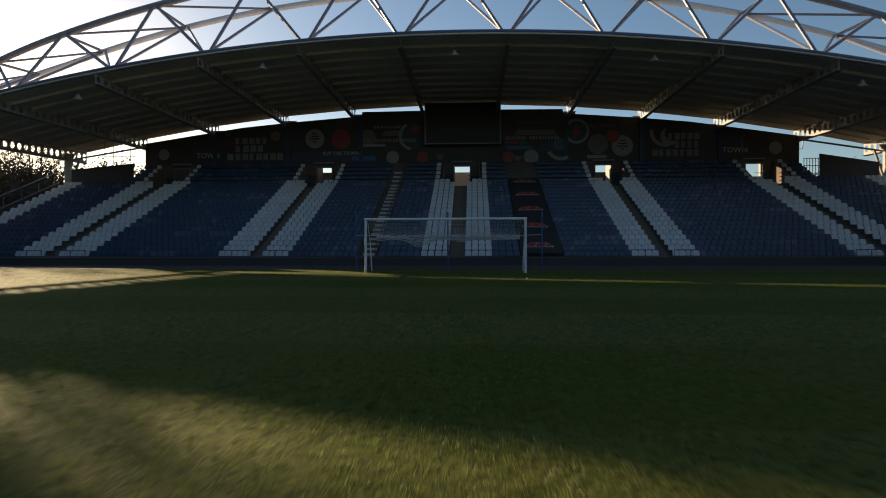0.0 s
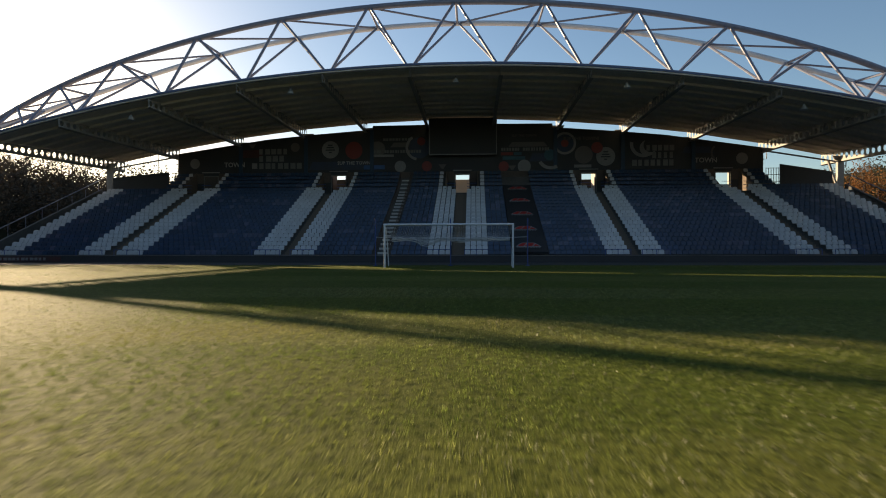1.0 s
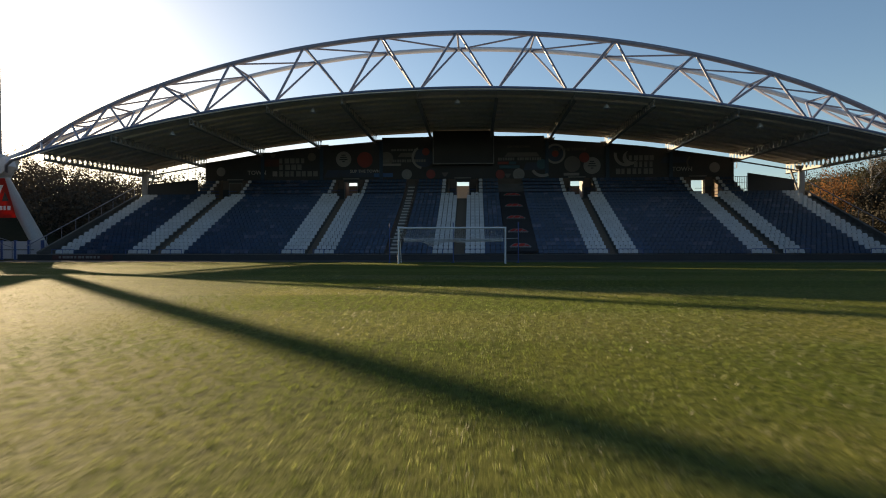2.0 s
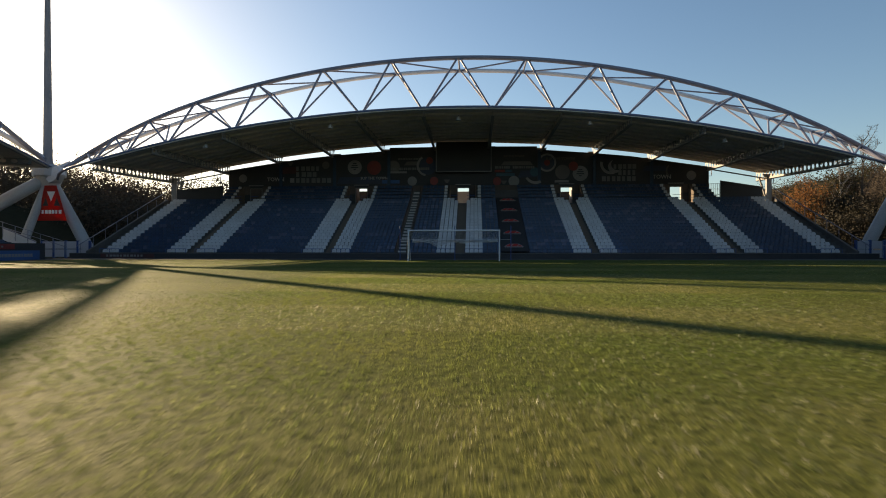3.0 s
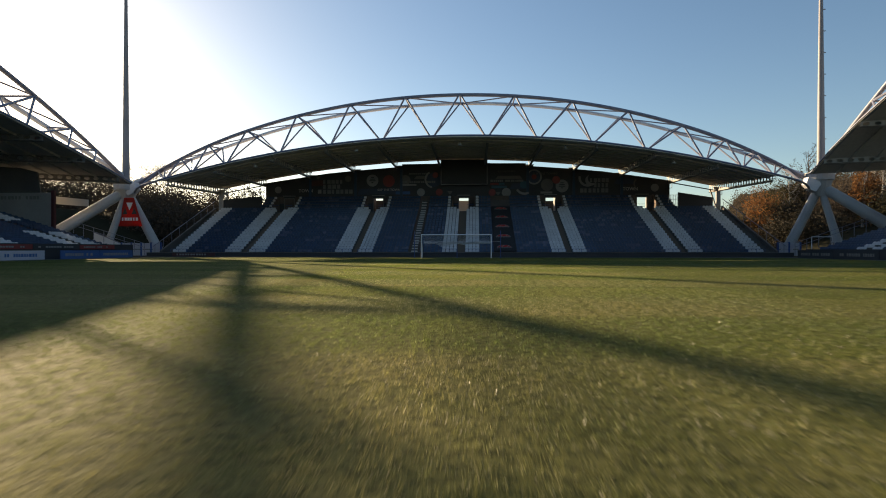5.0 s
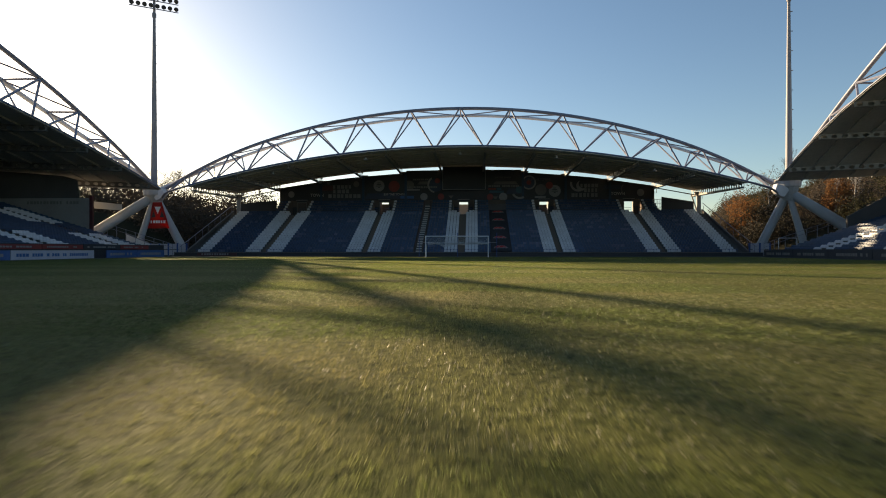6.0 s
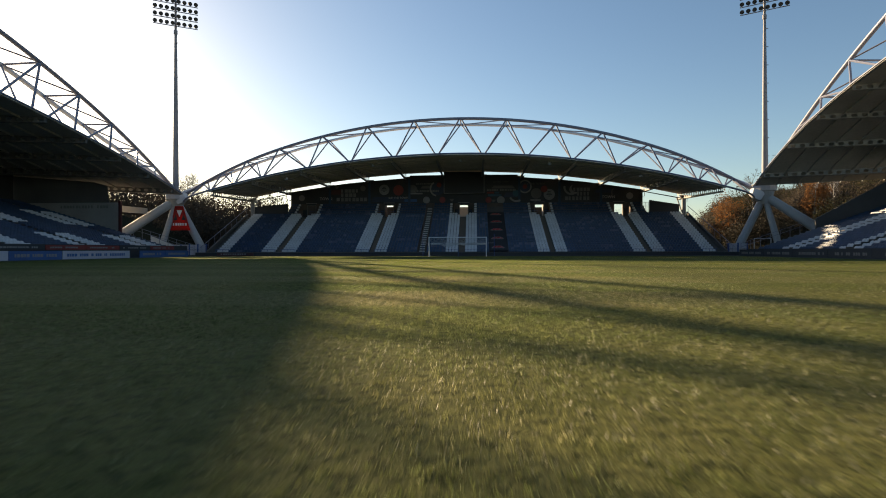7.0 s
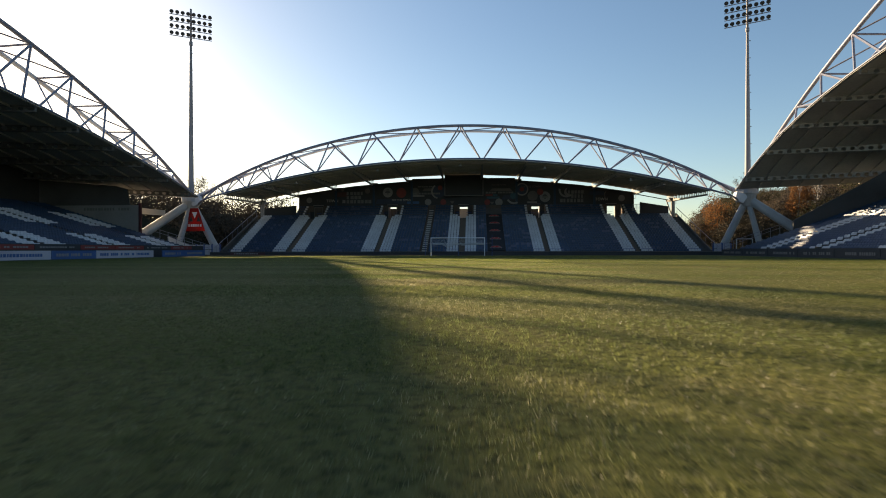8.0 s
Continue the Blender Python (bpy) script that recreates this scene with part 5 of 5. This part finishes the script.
def bare_tree(x, y, z, high, wide, label, seed, trunk=bark, leaf=None, count=0):
    """A leafless tree: trunk, limbs, branches and a haze of fine twigs, with a few leaves left at the tips."""
    t = thing("tree", label, "tree", "trees round the stadium", "", (0, 0, 0))
    r = random.Random(seed)
    stem, twigs, tips = Shape(), Shape(), []
    base, top = Vector((x, y, z - 0.3)), Vector((x + r.uniform(-0.5, 0.5), y, z + high * 0.9))
    stem.tube([base, base.lerp(top, 0.4) + Vector((r.uniform(-0.25, 0.25), 0, 0)), base.lerp(top, 0.75), top], [high * 0.014, high * 0.010, high * 0.005, 0.015], 7)
    for k in range(18):
        f = 0.30 + 0.62 * (k + r.random()) / 18
        p, ang = base.lerp(top, f), r.uniform(0, 6.28)
        reach = wide * (0.35 + 0.75 * math.sin(math.pi * min(1.0, (1.08 - f) * 1.1))) * r.uniform(0.75, 1.1)
        q = p + Vector((math.cos(ang) * reach, math.sin(ang) * reach, high * r.uniform(0.10, 0.20)))
        mid = p.lerp(q, 0.5) + Vector((0, 0, -0.02 * high))
        stem.tube([p, mid, q], [high * 0.0045, high * 0.003, 0.012], 5)
        for e in range(6):
            a = p.lerp(q, r.uniform(0.35, 1.0))
            b = a + Vector((r.uniform(-1, 1), r.uniform(-1, 1), r.uniform(0.1, 1.0))) * reach * 0.42
            stem.tube([a, b], [0.022, 0.010], 4)
            for g in range(6):
                c = a.lerp(b, r.uniform(0.3, 1.0))
                d = c + Vector((r.uniform(-1, 1), r.uniform(-1, 1), r.uniform(-0.2, 1.0))) * reach * 0.22
                twigs.tube([c, d], [0.014, 0.007], 3)
                tips.append(d)
    part("trunk", stem, trunk, t, "", True)
    tagged(part("twigs", twigs, bark, t, "haze of fine twigs"), kind="stuff")
    if count:
        s = Shape()
        for k in range(count):
            d = r.choice(tips)
            a, b = [Vector((r.uniform(-1, 1), r.uniform(-1, 1), r.uniform(-1, 1))) * 0.10 for q in (0, 1)]
            s.add([d, d + a, d + a + b, d + b], [(0, 1, 2, 3)])
        tagged(part("leaves", s, leaf, t, "last brown leaves"), kind="stuff")
    return t


# wooded bank rising behind the eastern corner, and a lower one behind the western corner
def bank(sx, name, h, foot, slope):
    s = Shape()
    nx, ny = 24, 24
    z = lambda x, y: max(-0.5, min(h, max(0.0, x - foot) * slope + (y - 20) * 0.06 * min(1.0, max(0.0, (x - 40) / 20)))) * min(1.0, max(0.0, (x / (y + 66) - 0.40) / 0.06)) * min(1.0, (y - 16) / 9) - (0.8 if y < 17 else 0) + 0.8 * noise.noise(Vector((x * 0.08, y * 0.08, 0)))
    pts = [(sx * (40 + 160 * (i / nx) ** 1.3), 16 + 190 * (j / ny) ** 1.3) for j in range(ny + 1) for i in range(nx + 1)]
    s.add([(x, y, z(abs(x), y)) for x, y in pts], [(j * (nx + 1) + i, j * (nx + 1) + i + 1, (j + 1) * (nx + 1) + i + 1, (j + 1) * (nx + 1) + i) for j in range(ny) for i in range(nx)])
    structure(name, s, earth, "earth bank under the trees behind the corner", "hillside", True)
    return z


ze = bank(1, "hillside_east", 24.0, 50, 0.23)
zw = bank(-1, "hillside_west", 8.0, 45, 0.34)


def wood(name, label, leaf, spots, seed, count=900, size=0.19):
    """A far thicket of many leafy clumps."""
    vs, fs, k = [], [], 0
    for n, (x, y, z, rx, rz) in enumerate(spots):
        v, f = foliage((x, y, z), (rx, rx, rz), count, size, seed + n, 0.5)
        vs.append(v)
        fs.append(f + k)
        k += len(v)
    me = bpy.data.meshes.new(name)
    me.from_pydata(np.concatenate(vs).tolist(), [], np.concatenate(fs).tolist())
    me.materials.append(leaf)
    return tagged(new(name, me), label, "trees", "", "stuff")


r = random.Random(5)
east = {0: [], 1: [], 2: []}
for k in range(250):
    y = 30 + 80 * r.random() ** 1.2
    q = 0.41 + 0.55 * r.random()
    x = q * (y + 66)
    if x < 42 or (y < 40 and x < 51) or (y < 39 and 0.60 < q < 0.68):
        continue
    h = r.uniform(2.2, 3.8)
    patch = noise.noise(Vector((q * 9.0, y * 0.05, 3.0))) + r.uniform(-0.12, 0.12)
    # clumps low on the bank get the leaf darkened to imitate shade
    low = y < 52 and q < 0.66 and r.random() < 0.93
    kind = 0 if low else 1 if patch < -0.06 else 2
    if q < 0.46:
        h *= 0.75
    east[kind].append((x, y, ze(x, y) + h * 0.7, r.uniform(2.2, 3.6), h))
for k in range(34):
    y = r.uniform(55, 112)
    x = r.uniform(0.395, 0.47) * (y + 66)
    h = r.uniform(2.2, 3.4)
    east[2].append((x, y, ze(x, y) + h * 0.8, r.uniform(2.4, 3.6), h))
wood("ivy_thicket", "bank of low bushes, leaf colour darkened for shade", leaf_shaded, east[0], 1000, 1050, 0.15)
wood("green_wood", "bank of dull green bushes and trees", leaf_green, east[1], 2000, 1050, 0.165)
wood("brown_wood", "bank of brown half-bare trees", leaf_brown, east[2], 3000, 1050, 0.155)
west = []
for k in range(250):
    y = 30 + 50 * r.random() ** 1.5
    x = (0.34 + 0.72 * r.random()) * (y + 66)
    if x < 37:
        continue
    h = r.uniform(3.0, 4.4)
    west.append((-x, y, zw(x, y) + h * 0.7, r.uniform(2.4, 3.6), h))
for k in range(125):
    y = r.uniform(44, 72)
    x = r.uniform(0.36, 0.60) * (y + 66)
    h = r.uniform(2.6, 3.6)
    west.append((-x, y, r.uniform(3.0, 10.8) * (y + 66) / 115, r.uniform(2.6, 3.4), h))
wood("dark_wood", "dark thicket of trees behind the corner", leaf_dark, west, 4000, 450, 0.19)
kinds = [(leaf_green, "tree with dull green leaves on the bank"), (leaf_brown, "tree with sparse brown autumn leaves on the bank")]
for k in range(14):
    y = r.uniform(28, 60)
    x = r.uniform(0.62, 0.95) * (y + 66)
    leaf, label = kinds[r.choice((0, 0, 1, 1, 1))]
    tree(x, y, ze(x, y), r.uniform(5, 8), r.uniform(2.0, 3.0), leaf, label, 100 + k, 1800, 0.16, bark, 0.1)
for k, (x, y, h, w, leaf, label) in enumerate([(54.4, 45.5, 10.4, 3.3, leaf_orange, "broad autumn tree with an orange crown"), (51.2, 47, 6.2, 2.4, leaf_brown, "low brown autumn tree beside a broad orange one"), (59.6, 46.5, 9.6, 3.2, leaf_green, "bushy tree with olive-green leaves"), (57.6, 43, 6.2, 2.8, leaf_shaded, "bushy tree below orange ones, leaf colour darkened for shade"),
                                               (61.5, 47, 10.0, 2.0, leaf_brown, "brown autumn tree behind the pylon"), (66.6, 37, 10.2, 2.0, leaf_orange, "slender weeping birch with orange leaves"), (68.4, 37.5, 8.8, 1.5, leaf_orange, "slender weeping birch with orange leaves")]):
    tree(x, y, ze(x, y), h, w, leaf, label, 700 + k, 5200 if w > 3.5 else 3200, 0.15, bark if w > 2 else birch_bark, 0.12)
for k, (x, y, h, w) in enumerate([(62, 44, 16, 2.2), (59.3, 45, 13.5, 1.8), (73.2, 42, 12, 1.8), (78, 50, 13, 2.2)]):
    bare_tree(x, y, ze(x, y), h, w, "tall bare birch with a pale trunk", 300 + k, birch_bark if k > 0 else bark)
for k, (x, y, h) in enumerate([(60.5, 50, 12.5), (64, 52, 12.0), (57, 48, 11.5)]):
    bare_tree(-x, y, zw(x, y) - 1, h, 3.2, "bare twiggy tree with a few brown leaves", 620 + k, bark, leaf_brown, 350)
for k in range(10):
    y = r.uniform(26, 70)
    x = r.uniform(0.50, 0.8) * (y + 72)
    bare_tree(-x, y, zw(x, y), r.uniform(9, 11.5), r.uniform(2.6, 3.8), "dark half-bare tree against the light", 500 + k, bark, leaf_brown, 500)


# ---- grass blades along the flight ----
def clumps(x, y):
    """Uneven cover: fuller and barer spots a hand's width across."""
    a = 0
    for k in range(7):
        ang, f = 2.4 * k + 0.3, 15.0 + 6.0 * k
        a = a + np.sin((x * math.cos(ang) + y * math.sin(ang)) * f + 1.6 * np.sin((y * math.cos(ang) - x * math.sin(ang)) * f * 0.41 + k))
    return np.clip(0.58 + 0.24 * a, 0.05, 1)


def grass(x0, x1, y0, y1, density, seed, tall, wide, keep):
    """keep(x, y): the share of blades that stands there."""
    g = np.random.RandomState(seed)
    n = int((x1 - x0) * (y1 - y0) * density)
    p = np.stack([g.uniform(x0, x1, n), g.uniform(y0, y1, n), np.zeros(n)], 1)
    p = p[g.random_sample(n) < keep(p[:, 0], p[:, 1])]
    n = len(p)
    h = g.uniform(0.5, 1.2, n) * (0.45 + 0.85 * clumps(p[:, 0], p[:, 1])) * tall
    ang, lean = g.uniform(0, 2 * np.pi, n), g.uniform(0, 2 * np.pi, n)
    side = np.stack([np.cos(ang), np.sin(ang), np.zeros(n)], 1) * (g.uniform(0.6, 1.3, n) * wide / 2)[:, None]
    laid = np.where(np.sin((p[:, 1] - BAND_EDGE) * np.pi / BAND) > 0, 0.45, -0.45)
    tip = p + np.stack([np.cos(lean) * h * 0.5, (np.sin(lean) * 0.5 + laid) * h, h], 1)
    v = np.stack([p - side, p + side, tip], 1).reshape(-1, 3).astype(np.float32)
    me = bpy.data.meshes.new("grass")
    me.vertices.add(3 * n)
    me.vertices.foreach_set("co", v.ravel())
    me.loops.add(3 * n)
    me.loops.foreach_set("vertex_index", np.arange(3 * n, dtype=np.int32))
    me.polygons.add(n)
    me.polygons.foreach_set("loop_start", np.arange(0, 3 * n, 3, dtype=np.int32))
    me.update(calc_edges=True)
    me.materials.append(blade_green)
    return tagged(new("grass", me), "short mown grass blades of the pitch", "grass", "", "stuff")


near_share = lambda x, y: np.clip(np.minimum(x + 5.5, 9.0 - x) / 2.5, 0, 1)
grass(-5.5, 9.0, -75.0, -15.0, 2350, 3, 0.030, 0.0048, lambda x, y: near_share(x, y) * clumps(x, y) * np.where(np.abs(y - BAND_EDGE) < 0.07, 0.25, 1.0))
grass(-36.0, 36.0, -66.0, 4.0, 165, 4, 0.030, 0.0075, lambda x, y: np.where(y > -15, 1.0, 1 - near_share(x, y)) * (np.abs(x - 1.5) < 12 + (y + 76) * 0.95))
